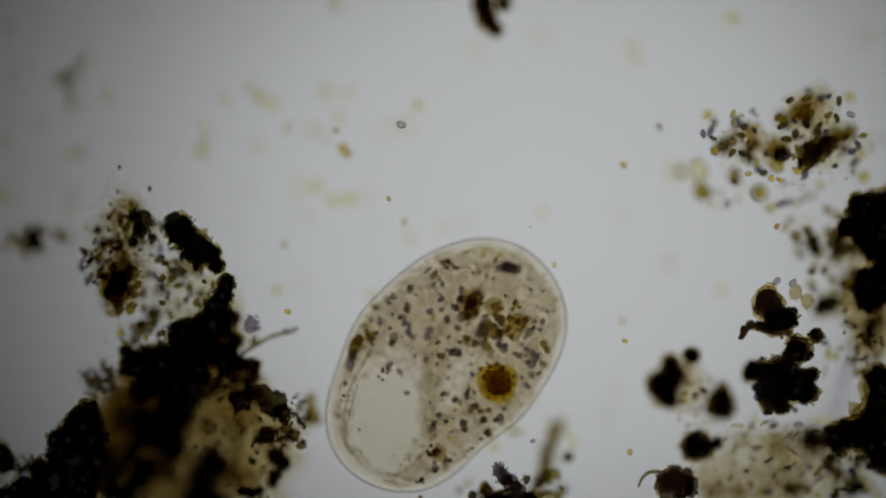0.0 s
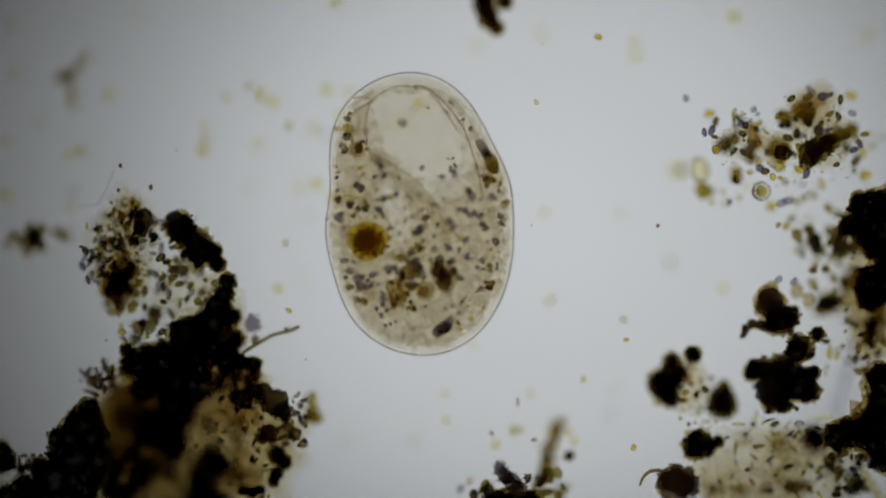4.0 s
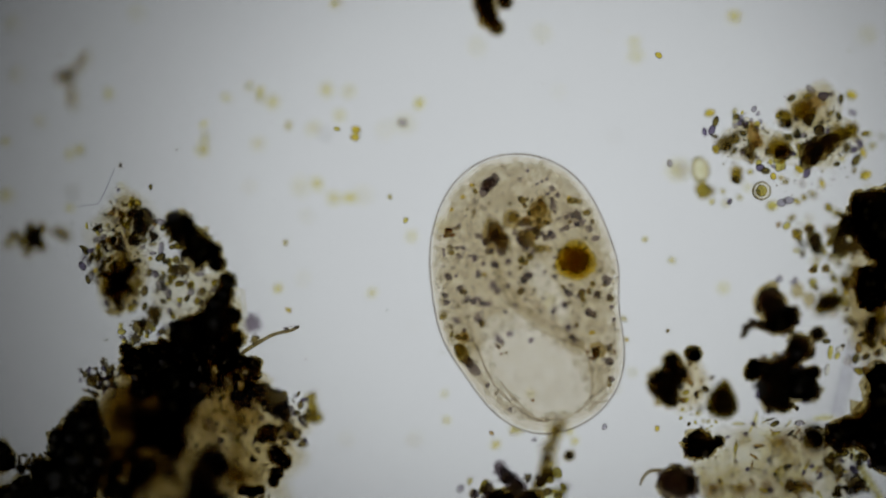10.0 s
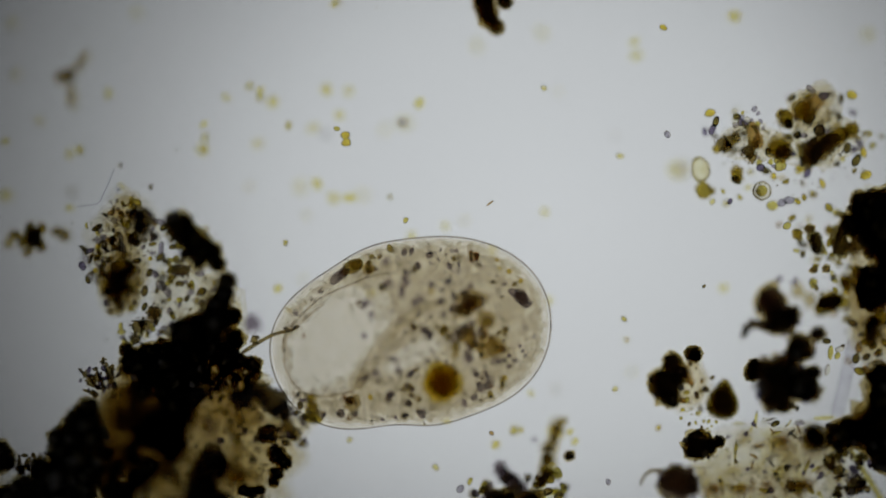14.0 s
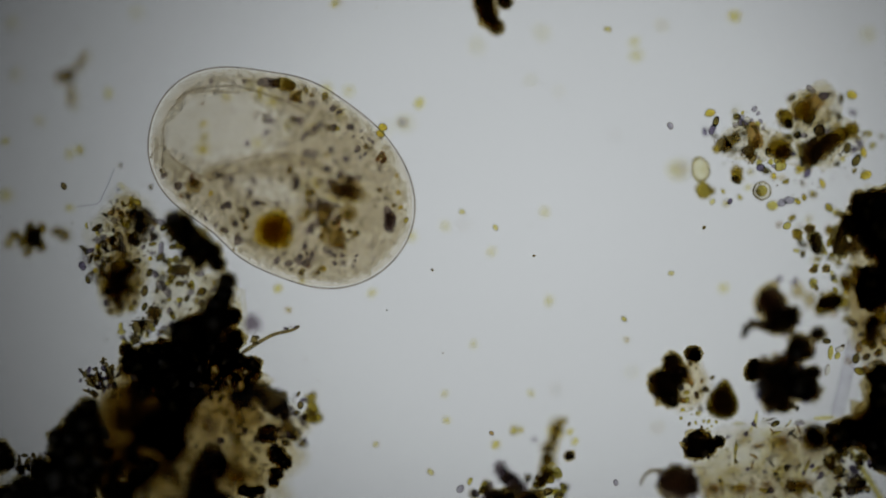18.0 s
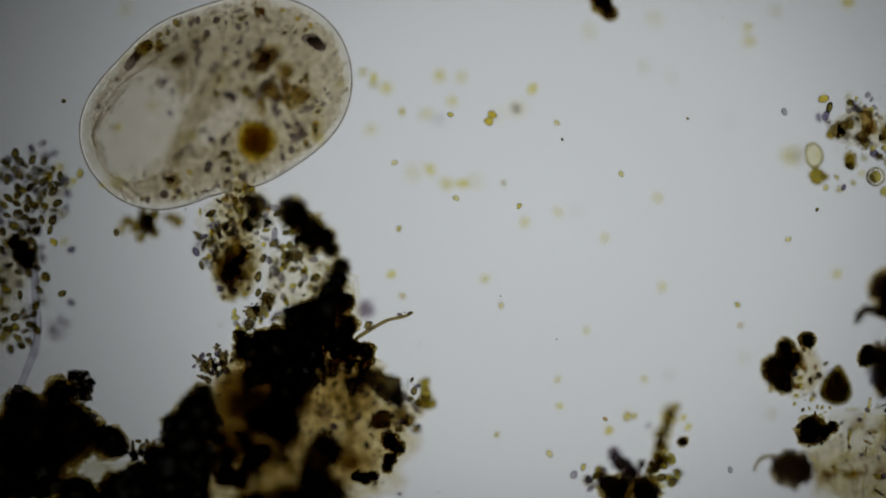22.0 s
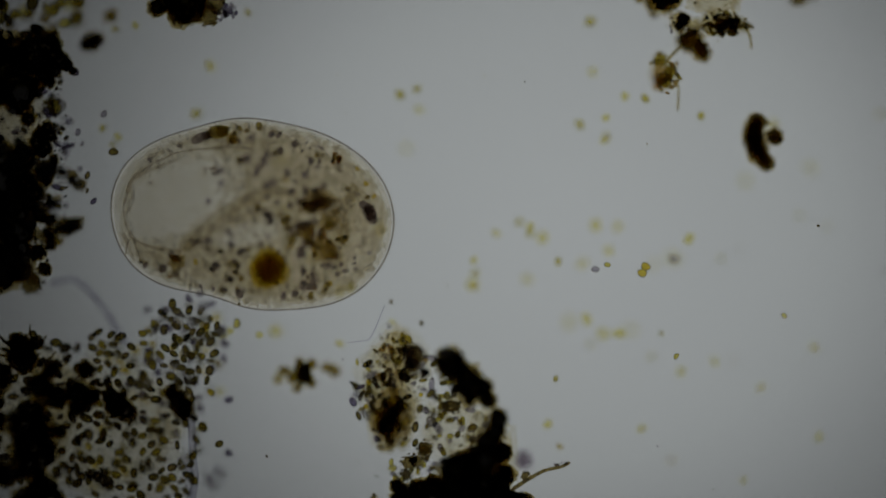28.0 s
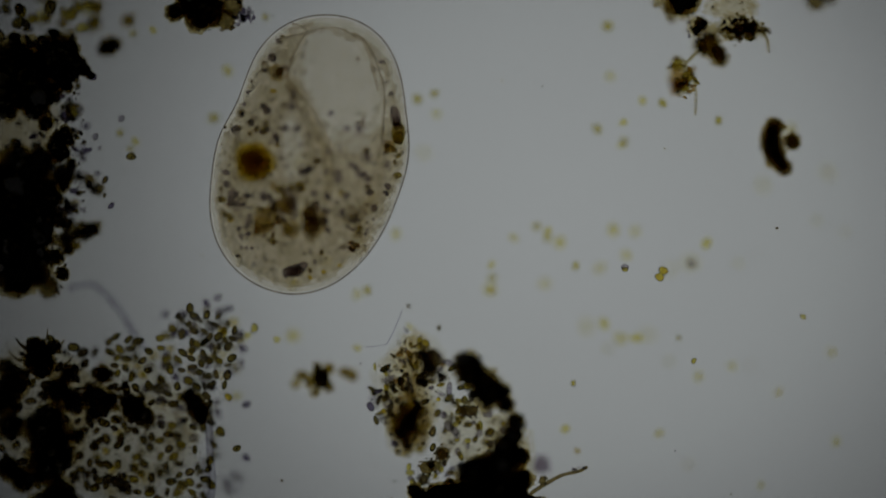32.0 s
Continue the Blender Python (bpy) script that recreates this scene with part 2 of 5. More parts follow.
def heap(clump, rows, z, material, crumbs=9, edge=(0.09, 0.30), mats=(), name="lump", dense=0.5):
    """Lumps of a clump: rows of place on the slide and radius; smaller crumbs and fine grit cling to the rim of each."""
    grit = []
    for px, py, r in rows:
        x, y = um(px, py)
        x, y = x - clump.location.x / UM, y - clump.location.y / UM
        zz = z + rnd.uniform(-0.25, 0.25) * r
        me, turn, fat = rnd.choice(LUMPS), rnd.uniform(0, 360), rnd.uniform(0.85, 1.02)
        core = (0.58 if r > 18 else 0.66) if material is BLACK else 0.96
        solid, airy = rnd.random() < dense, dense < 0.2
        # high airy lumps are tinted violet: the lens's colour fringe painted in
        lump = part(name, me, (BLACK if solid else (SLATE if z >= 145 else UMBER) if airy else BARK) if material is BLACK else material, clump, at(x, y, zz, r * core, r * core * fat, min(r * 0.7, 50), turn))
        low = zz - 0.8 * r
        if material is BLACK:
            veil = VEIL_GREY if z >= 145 else VEIL
            for s, skin, spin in ((0.80, UMBER if airy else BARK, 40), (0.94, veil if airy else RIND, 200), (1.05, VEIL, 8), (1.16, veil, 75))[:4 if z < 145 else 3]:
                part("rind", rnd.choice(LUMPS if s < 0.9 else CRUMBS), skin, clump, at(x, y, zz, r * s + 1, (r * s + 1) * fat, min(r * 0.8, 55) * 0.9, turn + spin), sub=lump)
            for k in range(4 if r > 22 else 0):
                a, s = rnd.uniform(0, math.tau), r * rnd.uniform(0.26, 0.42)
                part("knob", rnd.choice(CRUMBS), BLACK if rnd.random() < dense * 0.6 else BARK, clump, at(x + 0.72 * r * math.cos(a), y + 0.72 * r * math.sin(a), zz + rnd.uniform(-0.4, 0.4) * r, s, s * 0.85), sub=lump)
        if material is BLACK and r >= 12 and low > 8:
            part("underside_lump", rnd.choice(CRUMBS), VEIL if airy else RIND, clump, at(x, y, low / 2, r * 0.36, r * 0.33, low / 2 + 0.3 * r))
        for k in range(int(0.68 * crumbs * max(0.5, r / 25))):
            a, s = rnd.uniform(0, math.tau), r * rnd.uniform(*edge) * min(1, 28 / r)
            d = r * rnd.uniform(0.78, 1.06)
            part("crumb", rnd.choice(CRUMBS), rnd.choice(mats or (material,)), clump,
                 at(x + d * math.cos(a), y + d * math.sin(a), zz + rnd.uniform(-0.6, 0.6) * min(r, 40), s, s * rnd.uniform(0.6, 1)))
        for k in range(int(6 + 1.3 * r)):
            a, s = rnd.uniform(0, math.tau), rnd.choice((1.0, 1.3, 1.8, 2.4, 3.2))
            d = r * rnd.uniform(0.85, 1.14) + rnd.uniform(0, 3)
            grit.append(at(x + d * math.cos(a), y + d * math.sin(a), zz + rnd.uniform(-0.5, 0.5) * min(r, 30), s, s * rnd.uniform(0.4, 0.9)))
    grains("grit", grit, BARK if material is BLACK else material, clump)


def flecks(clump, px, py, rx, ry, n, size, zs, material):
    """Fine grains sunk in slime, too many to count: one part."""
    cx, cy = um(px, py)
    cx, cy = cx - clump.location.x / UM, cy - clump.location.y / UM
    spots = []
    for k in range(n):
        a, d = rnd.uniform(0, math.tau), math.sqrt(rnd.random())
        s = rnd.uniform(*size)
        spots.append(at(cx + rx * d * math.cos(a), cy + ry * d * math.sin(a), rnd.uniform(*zs), s, s * rnd.uniform(0.35, 0.9)))
    grains("grit", spots, material, clump)


def fibre(clump, pts, r, z, label, glass=None):
    """A clear fibre; two thin dark rods paint the dark edges that refraction leaves."""
    way = [Vector(um(*q)) - Vector((clump.location.x / UM, clump.location.y / UM)) for q in pts]
    tube = part("fibre", rod_mesh("fibre", [(*p, z) for p in way], r, 8, 0.9), glass or PALE_GREY, clump, label=label)
    for side in (-1, 1):
        edge = []
        for k, p in enumerate(way):
            d = way[min(k + 1, len(way) - 1)] - way[max(k - 1, 0)]
            n = Vector((-d.y, d.x)).normalized() * r * side * 0.95
            edge.append((p.x + n.x, p.y + n.y, z))
        part("fibre_edge", rod_mesh("fibre_edge", edge, 1.1, 6, 0.9), GLASS_EDGE, clump, sub=tube)


def cells(clump, px, py, rx, ry, n, size, mats, zs, slim=(0.5, 0.8), name="cell"):
    """n loose cells strewn over an oval of the slide."""
    cx, cy = um(px, py)
    for k in range(n):
        a, d = rnd.uniform(0, math.tau), math.sqrt(rnd.random())
        s = rnd.uniform(*size)
        mat = rnd.choice(mats)
        part(name, cell_shape(mat), mat, clump,
             at(cx + rx * d * math.cos(a) - clump.location.x / UM, cy + ry * d * math.sin(a) - clump.location.y / UM, rnd.uniform(*zs), s, s * rnd.uniform(*slim)))


def spread(clump, ovals, n, gap, size, mats, zs, slim=(0.55, 0.75), name="cell"):
    """n cells over a patch made of ovals, each at its own distance from the rest."""
    done, tries = [], 0
    while len(done) < n and tries < 20000:
        tries += 1
        px, py, rx, ry = rnd.choice(ovals)
        a, d = rnd.uniform(0, math.tau), math.sqrt(rnd.random())
        x, y = px + rx * d * math.cos(a), py + ry * d * math.sin(a)
        if any((x - u) ** 2 + (y - v) ** 2 < gap * gap for u, v in done):
            continue
        done.append((x, y))
        s = rnd.uniform(*size)
        cell(clump, x, y, s, s * rnd.uniform(*slim), rnd.uniform(0, 180), rnd.uniform(*zs), rnd.choice(mats), name)


def blob(clump, px, py, rx, ry, turn, z, material, name="blob", deep=None):
    """One soft-edged scrap with a thinner rind round it."""
    x, y = um(px, py)
    x, y = x - clump.location.x / UM, y - clump.location.y / UM
    core = part(name, rnd.choice(PEBBLES), material, clump, at(x, y, z, rx * 0.86, ry * 0.86, deep or min(rx, ry) * 0.8, turn))
    part("rind", rnd.choice(CRUMBS), RIND if material in (BLACK, BARK) else HAZE if material in (PALE_GREY, AMBER) else VEIL, clump, at(x, y, z, rx, ry, deep or min(rx, ry) * 0.8, turn + 20), sub=core)
    return core


def cell(clump, px, py, long, wide, turn, z, material, name="cell"):
    x, y = um(px, py)
    return part(name, cell_shape(material), material, clump, at(x - clump.location.x / UM, y - clump.location.y / UM, z, long, wide, min(long, wide), turn))


def wisps(clump, px, py, rx, ry, n, size, zs, mats, name="wisp"):
    """Ragged scraps crowded towards the middle of an oval."""
    cx, cy = um(px, py)
    cx, cy = cx - clump.location.x / UM, cy - clump.location.y / UM
    for k in range(n):
        s = rnd.uniform(*size)
        part(name, rnd.choice(CRUMBS), rnd.choice(mats), clump, at(cx + rx * rnd.gauss(0, 0.45), cy + ry * rnd.gauss(0, 0.45), rnd.uniform(*zs), s, s * rnd.uniform(0.5, 0.9)))


def slime(clump, px, py, rx, ry, z, material, turn=0.0, seed=1):
    """A flat cushion of slime that holds a clump together, in two layers."""
    x, y = um(px, py)
    x, y = x - clump.location.x / UM, y - clump.location.y / UM
    for k, s in enumerate((1.0, 0.78)):
        bm = bmesh.new()
        bmesh.ops.create_icosphere(bm, subdivisions=4, radius=1.0)
        off = Vector((seed * 3.3 + k, seed * 8.1, k * 5.0))
        for v in bm.verts:
            d = v.co.normalized()
            v.co = d * (1 + 0.42 * noise.noise(d * 1.5 + off) + 0.26 * noise.noise(d * 4 + off) + 0.16 * noise.noise(d * 9 + off) + 0.08 * noise.noise(d * 18 + off))
        part("slime", scaled_mesh(bm, "slime"), material, clump, at(x, y, z, rx * s, ry * s, 30 - 6 * k, turn))
    flecks(clump, px, py, rx * 0.9, ry * 0.9, int(rx * ry / 55), (1.0, 3.6), (z, z + 60), RIND)


def clump_at(name, label, px, py, z=0.0, category="debris"):
    x, y = um(px, py)
    return thing(name, label, category, x, y, z, group="clumps of debris in the drop")


DARKS = (BLACK, BARK, BARK, UMBER, SMOKE)
BROWNS = (UMBER, UMBER, OLIVE, AMBER)
MIXED = (ALGA, ALGA_DARK, ALGA_DARK, CELL_GREY, CELL_GREY, OLIVE)

# ---- the great clump ----
c = clump_at("detritus_clump", "large dark crumbly clump of rotting plant matter in brown slime", 300, 700)
for row in ((350, 790, 165, 110, 45, MURK, 10, 1), (430, 765, 92, 95, 60, SLIME, 0, 2), (300, 860, 190, 70, 50, MURK, 0, 3), (250, 770, 95, 105, 45, SLIME, 40, 15),
            (330, 520, 60, 60, 60, HAZE, 0, 16), (390, 570, 45, 80, 120, HAZE, 0, 22), (380, 710, 90, 60, 60, SLIME, 0, 41), (225, 740, 50, 75, 60, MURK, 0, 42), (240, 760, 65, 80, 40, MURK, 0, 44)):
    slime(c, *row)
# the knobs at its peak and its black shoulder
heap(c, [(318, 400, 26), (335, 412, 16), (352, 441, 30), (378, 445, 14), (384, 465, 14), (402, 498, 15), (398, 520, 15), (386, 540, 22), (378, 575, 32), (328, 592, 30)], 160, BLACK, 12, mats=DARKS, dense=0.85)
heap(c, [(240, 645, 25), (275, 650, 24), (305, 640, 26), (340, 625, 28), (375, 615, 26), (400, 632, 22), (425, 641, 13), (448, 645, 13), (250, 690, 20), (225, 620, 12), (265, 625, 18), (355, 655, 20)], 128, BLACK, 12, mats=DARKS, dense=0.85)
heap(c, [(290, 620, 18), (345, 580, 20), (415, 600, 16), (300, 660, 24), (345, 660, 20), (400, 650, 14), (270, 670, 20), (410, 560, 14)], 110, BLACK, 10, mats=DARKS, dense=0.85)
# the dark heart, deep in the slime
heap(c, [(308, 695, 30), (322, 672, 26), (290, 690, 20)], 80, BLACK, 10, mats=DARKS)
heap(c, [(318, 725, 32), (290, 752, 38), (300, 788, 30), (262, 772, 24)], 34, BLACK, 8, mats=(BARK, RIND), dense=0.25)
heap(c, [(370, 820, 30), (352, 868, 32), (392, 826, 16), (250, 862, 18), (232, 820, 14), (300, 838, 16), (205, 872, 16)], 45, BARK, 8, mats=(BARK, RIND))
heap(c, [(372, 818, 16), (350, 872, 20), (378, 905, 34), (250, 930, 40), (120, 920, 50), (60, 915, 40), (310, 915, 30)], 45, BLACK, mats=DARKS)
# soft brown lumps on its slope
heap(c, [(430, 704, 19), (452, 694, 14), (488, 712, 22), (500, 727, 15), (468, 690, 12), (414, 700, 10)], 156, BARK, 12, mats=(BARK, UMBER, SLATE))
heap(c, [(474, 768, 15), (462, 775, 10)], 150, UMBER, 12, mats=(UMBER, SLATE))
heap(c, [(374, 755, 12), (366, 746, 8)], 158, VEIL_GREY, 8, mats=(SLATE, VEIL_GREY))
heap(c, [(360, 690, 18), (385, 676, 18), (420, 660, 15), (410, 625, 14), (345, 700, 18), (240, 600, 10)], 96, BARK, 12, mats=(BARK, UMBER, RIND))
wisps(c, 235, 735, 40, 60, 12, (9, 18), (40, 90), (RIND, VEIL, VEIL))
wisps(c, 400, 780, 90, 70, 18, (5, 11), (60, 120), (RIND, VEIL, VEIL, SLATE))
wisps(c, 300, 840, 90, 40, 12, (8, 18), (40, 90), (VEIL, VEIL, RIND))
wisps(c, 430, 780, 110, 110, 40, (2.5, 6), (135, 168), (UMBER, SLATE, RIND, BARK))
flecks(c, 420, 780, 100, 95, 260, (1.0, 3.2), (110, 165), RIND)
# the black mass on its far side
heap(c, [(150, 748, 32), (125, 765, 24), (165, 775, 26), (158, 722, 17), (100, 775, 14), (135, 815, 38), (100, 850, 38), (162, 835, 28), (55, 872, 30), (20, 892, 32), (72, 832, 18), (40, 866, 18),
         (110, 800, 26), (150, 868, 24), (140, 880, 24), (85, 884, 26), (115, 880, 28), (10, 815, 17), (5, 800, 13)], 150, BLACK, 12, mats=DARKS, dense=0.85)
heap(c, [(184, 802, 15), (196, 866, 20), (200, 832, 18), (222, 872, 18), (238, 846, 14), (262, 826, 15)], 92, BLACK, 8, mats=(BARK, RIND), dense=0.5)
slime(c, 235, 722, 52, 46, 50, MURK, 0, 46)
slime(c, 212, 750, 40, 72, 40, MURK, 0, 47)
wisps(c, 235, 730, 40, 46, 10, (8, 15), (30, 90), (RIND, RIND, UMBER))
wisps(c, 222, 790, 36, 70, 15, (8, 16), (20, 80), (RIND, RIND, VEIL, UMBER))
wisps(c, 400, 845, 60, 30, 8, (8, 15), (30, 90), (RIND, VEIL))
slime(c, 425, 672, 52, 34, 100, MURK, -20, 45)
wisps(c, 425, 672, 44, 26, 16, (6, 13), (80, 130), (RIND, UMBER, BARK))
# splinters that stick out of it
for px, py, qx, qy in ((175, 690, 150, 662), (185, 690, 172, 655), (195, 680, 182, 640), (200, 672, 196, 648), (170, 700, 146, 690), (205, 690, 190, 664), (40, 840, 34, 804), (58, 842, 62, 812)):
    way = [Vector(um(px, py)), Vector(um((px + qx) / 2 + rnd.uniform(-3, 3), (py + qy) / 2)), Vector(um(qx, qy))]
    part("splinter", rod_mesh("splinter", [(q.x - c.location.x / UM, q.y - c.location.y / UM, rnd.uniform(112, 126)) for q in way], rnd.uniform(4, 7), 7, 0.25), rnd.choice((BARK, UMBER)), c)
heap(c, [(490, 806, 14), (503, 818, 11), (490, 838, 10), (484, 852, 8), (445, 872, 9), (460, 868, 8), (430, 868, 8)], 122, BLACK, mats=(BLACK, UMBER, SLATE))
heap(c, [(273, 553, 13), (327, 479, 9)], 105, UMBER, mats=BROWNS)
heap(c, [(245, 578, 12), (258, 576, 10), (475, 768, 17), (450, 602, 7), (162, 675, 9), (172, 668, 8), (195, 655, 8), (150, 662, 5), (182, 640, 4), (272, 556, 11)], 122, UMBER, mats=(UMBER, BLACK, SLATE))
heap(c, [(553, 722, 11), (548, 738, 12), (550, 704, 9), (560, 742, 10)], 88, OLIVE, mats=BROWNS)
heap(c, [(448, 574, 15), (446, 572, 12)], 172, VEIL_GREY, mats=(SLATE, VEIL_GREY))
heap(c, [(510, 755, 10), (522, 768, 10), (535, 785, 8), (505, 740, 9)], 160, UMBER, mats=(UMBER, SLATE))
cells(c, 520, 745, 30, 50, 34, (4, 8), (SLATE, UMBER, CELL_GREY, ALGA_DARK), (115, 165))
cells(c, 330, 505, 60, 60, 44, (5, 9), MIXED, (95, 170))
cells(c, 250, 590, 45, 25, 20, (4, 8), (ALGA, UMBER, CELL_GREY), (100, 150))
cells(c, 175, 670, 38, 28, 22, (4, 7), (UMBER, SLATE), (105, 140))
cells(c, 430, 770, 90, 80, 28, (4, 9), (UMBER, VEIL, VEIL, SLATE), (40, 110))
cells(c, 60, 830, 60, 30, 24, (4, 8), (UMBER, SLATE, UMBER), (100, 150))
for pts in ([(428, 625), (455, 608), (485, 592), (515, 585), (530, 577)],):
    part("filament", rod_mesh("filament", [(*(Vector(um(*q)) - Vector((c.location.x / UM, c.location.y / UM))), 128) for q in pts], 3.8), UMBER, c, label="thin brown plant fibre")
cells(c, 512, 580, 12, 6, 6, (2, 3.5), (UMBER, SLATE), (122, 132))

# ---- loose brown clump beside it ----
c = clump_at("detritus_clump", "loose brown clump of slime with many small cells", 210, 460)
slime(c, 215, 450, 58, 95, 70, HAZE, 0, 4)
slime(c, 225, 390, 30, 50, 80, SLIME, 0, 5)
slime(c, 215, 490, 38, 58, 60, SLIME, 0, 23)
wisps(c, 212, 496, 34, 50, 30, (6, 13), (152, 184), (UMBER, OLIVE, OLIVE, VEIL, VEIL))
wisps(c, 208, 505, 20, 30, 9, (7, 12), (158, 188), (OLIVE, OLIVE, VEIL))
wisps(c, 200, 440, 26, 44, 18, (4, 9), (120, 165), (OLIVE, AMBER, VEIL, UMBER))
wisps(c, 224, 378, 24, 22, 20, (3, 7), (110, 165), (OLIVE, AMBER, UMBER))
wisps(c, 215, 450, 60, 110, 22, (2.5, 5.5), (145, 168), (UMBER, SLATE, ALGA_DARK))
wisps(c, 210, 520, 40, 40, 16, (3, 7), (80, 130), (VEIL, SLATE, UMBER))
flecks(c, 215, 490, 42, 64, 70, (1.2, 4.0), (120, 170), RIND)
blob(c, 204, 506, 25, 33, 10, 180, OLIVE)
blob(c, 220, 474, 17, 24, -10, 178, OLIVE)
blob(c, 208, 515, 16, 20, 0, 176, VEIL)
flecks(c, 215, 420, 55, 90, 90, (1.2, 3), (95, 160), UMBER)
heap(c, [(254, 390, 20), (250, 405, 15), (240, 378, 10), (272, 418, 8), (236, 426, 8)], 150, BARK, mats=(UMBER, SLATE, AMBER))
for px, py, long, wide, turn, z, mat in (
        (172, 403, 11, 5, 30, 122, ALGA_DARK), (174, 435, 5, 5, 0, 118, GOLD), (159, 444, 9, 4, 20, 124, SLATE), (146, 471, 9, 6, -60, 128, SLATE), (169, 479, 5, 5, 0, 116, GOLD), (179, 475, 9, 4, 85, 118, ALGA_DARK),
        (160, 460, 9, 3.5, 70, 122, UMBER), (285, 440, 13, 5, 85, 124, CELL_GREY), (266, 458, 4, 4, 0, 118, GOLD), (312, 477, 10, 7, 60, 110, ALGA_DARK), (285, 506, 11, 8, -50, 122, CELL_GREY), (318, 531, 6, 5, 0, 120, ALGA),
        (299, 530, 5, 3.5, 10, 120, ALGA), (256, 515, 10, 6, 80, 120, UMBER), (357, 517, 10, 7, 35, 112, CELL_GREY), (338, 517, 8, 6, 60, 140, CELL_GREY), (256, 543, 8, 5, 70, 120, ALGA_DARK), (186, 440, 10, 3, -40, 124, UMBER)):
    cell(c, px, py, long, wide, turn, z, mat)
cells(c, 165, 450, 22, 60, 20, (5, 10), MIXED, (100, 165), (0.35, 0.6))
cells(c, 225, 430, 55, 90, 60, (4, 9), MIXED, (95, 165), (0.3, 0.8))
cells(c, 290, 450, 30, 70, 22, (6, 11), MIXED, (100, 165), (0.4, 0.7))
part("hair", rod_mesh("hair", [(*(Vector(um(*q)) - Vector((c.location.x / UM, c.location.y / UM))), 128) for q in [(202, 299), (191, 327), (177, 356), (168, 362), (135, 366)]], 1.0), GLASS_EDGE, c)

# ---- black mass at the lower left ----
c = clump_at("detritus_clump", "black crumbly mass of debris with glassy fibres", -120, 800)
slime(c, -80, 880, 150, 50, 60, HAZE, 0, 6)
heap(c, [(-166, 742, 28), (-96, 722, 26), (-136, 792, 60), (-76, 792, 48), (-186, 802, 42), (-11, 807, 26), (-206, 862, 58), (-66, 905, 34), (4, 905, 36),
         (64, 895, 34), (-256, 882, 45), (-130, 860, 50)], 108, BLACK, 12, mats=DARKS, dense=0.9)
heap(c, [(-66, 700, 11), (-52, 706, 12), (-60, 722, 12), (-50, 728, 10), (-74, 690, 8), (-58, 690, 8), (-46, 716, 9)], 118, BARK, 10, mats=(BARK, UMBER, SLATE))
cells(c, -60, 705, 24, 22, 24, (5, 9), (UMBER, SLATE, CELL_GREY), (90, 150))
cells(c, 45, 830, 30, 25, 16, (5, 9), (UMBER, ALGA_DARK), (90, 150))
for pts, r in (([(-141, 472), (-138, 560), (-134, 610), (-146, 660), (-166, 712)], 6), ([(-266, 742), (-236, 772), (-222, 810)], 5), ([(-266, 765), (-240, 790), (-232, 806)], 5)):
    fibre(c, pts, r, 112, "glassy grey fibre", GLASS_DIM)

# ---- colony of cells ----
c = clump_at("algae_colony", "loose colony of olive oval cells round dark crumbs", -240, 480)
PATCH = ((-160, 365, 70, 72), (-135, 345, 48, 48), (-150, 400, 60, 60), (-230, 450, 100, 95), (-255, 590, 130, 85), (-200, 540, 75, 90), (-285, 400, 50, 60))
slime(c, -300, 520, 150, 120, 40, HAZE, 0, 28)
slime(c, -440, 470, 110, 110, 50, HAZE, 0, 17)
spread(c, PATCH, 170, 13.5, (7.2, 10.4), (ALGA_DARK, ALGA_DARK, ALGA_DARK, UMBER, OLIVE), (90, 148), (0.55, 0.78))
spread(c, PATCH, 80, 15, (7.5, 10.5), (ALGA_DARK, OLIVE, ALGA_DARK, GOLD), (50, 96), (0.6, 0.8))
spread(c, ((-150, 350, 80, 85), (-180, 460, 80, 70)), 46, 15, (7.5, 9.5), (SLATE, SLATE, CELL_GREY), (148, 185), (0.6, 0.8))
spread(c, ((-430, 500, 95, 150), (-380, 440, 80, 80), (-330, 480, 60, 70)), 90, 17, (7, 12), (ALGA_DARK, UMBER, BARK, BARK), (80, 140), (0.5, 0.8))
# dark crumbs among the cells
heap(c, [(-274, 478, 17), (-254, 488, 15), (-284, 463, 11), (-268, 468, 14)], 104, BLACK, 10, mats=DARKS)
heap(c, [(-164, 468, 15), (-157, 485, 16), (-176, 454, 11), (-150, 478, 10)], 96, BLACK, 8, mats=(UMBER, SLATE, BARK), dense=0.4)
heap(c, [(-304, 603, 11), (-319, 598, 9), (-289, 612, 10), (-296, 596, 8)], 120, BARK, 14, mats=(BARK, SLATE, BLACK))
heap(c, [(-429, 513, 33), (-421, 553, 35), (-427, 580, 26), (-424, 488, 20), (-405, 560, 20)], 92, BLACK, 6, mats=DARKS, dense=1.0)
heap(c, [(-439, 373, 20), (-434, 398, 20), (-449, 363, 13), (-414, 365, 10), (-452, 390, 14)], 112, BLACK, 14, mats=DARKS)
heap(c, [(-484, 428, 24), (-502, 458, 26), (-492, 506, 20), (-389, 413, 14), (-409, 443, 20), (-379, 463, 18), (-344, 453, 19), (-329, 413, 13), (-319, 463, 14), (-344, 483, 13), (-374, 523, 11), (-500, 400, 12)],
     92, BLACK, 10, mats=(BARK, UMBER, OLIVE), dense=0.35)
heap(c, [(-409, 623, 22), (-389, 643, 20), (-430, 650, 26), (-470, 600, 20), (-495, 580, 18)], 92, BLACK, 8, mats=DARKS)
flecks(c, -420, 470, 90, 110, 160, (1.2, 4.0), (80, 140), BARK)
flecks(c, -250, 500, 120, 120, 120, (1.0, 2.4), (90, 140), UMBER)
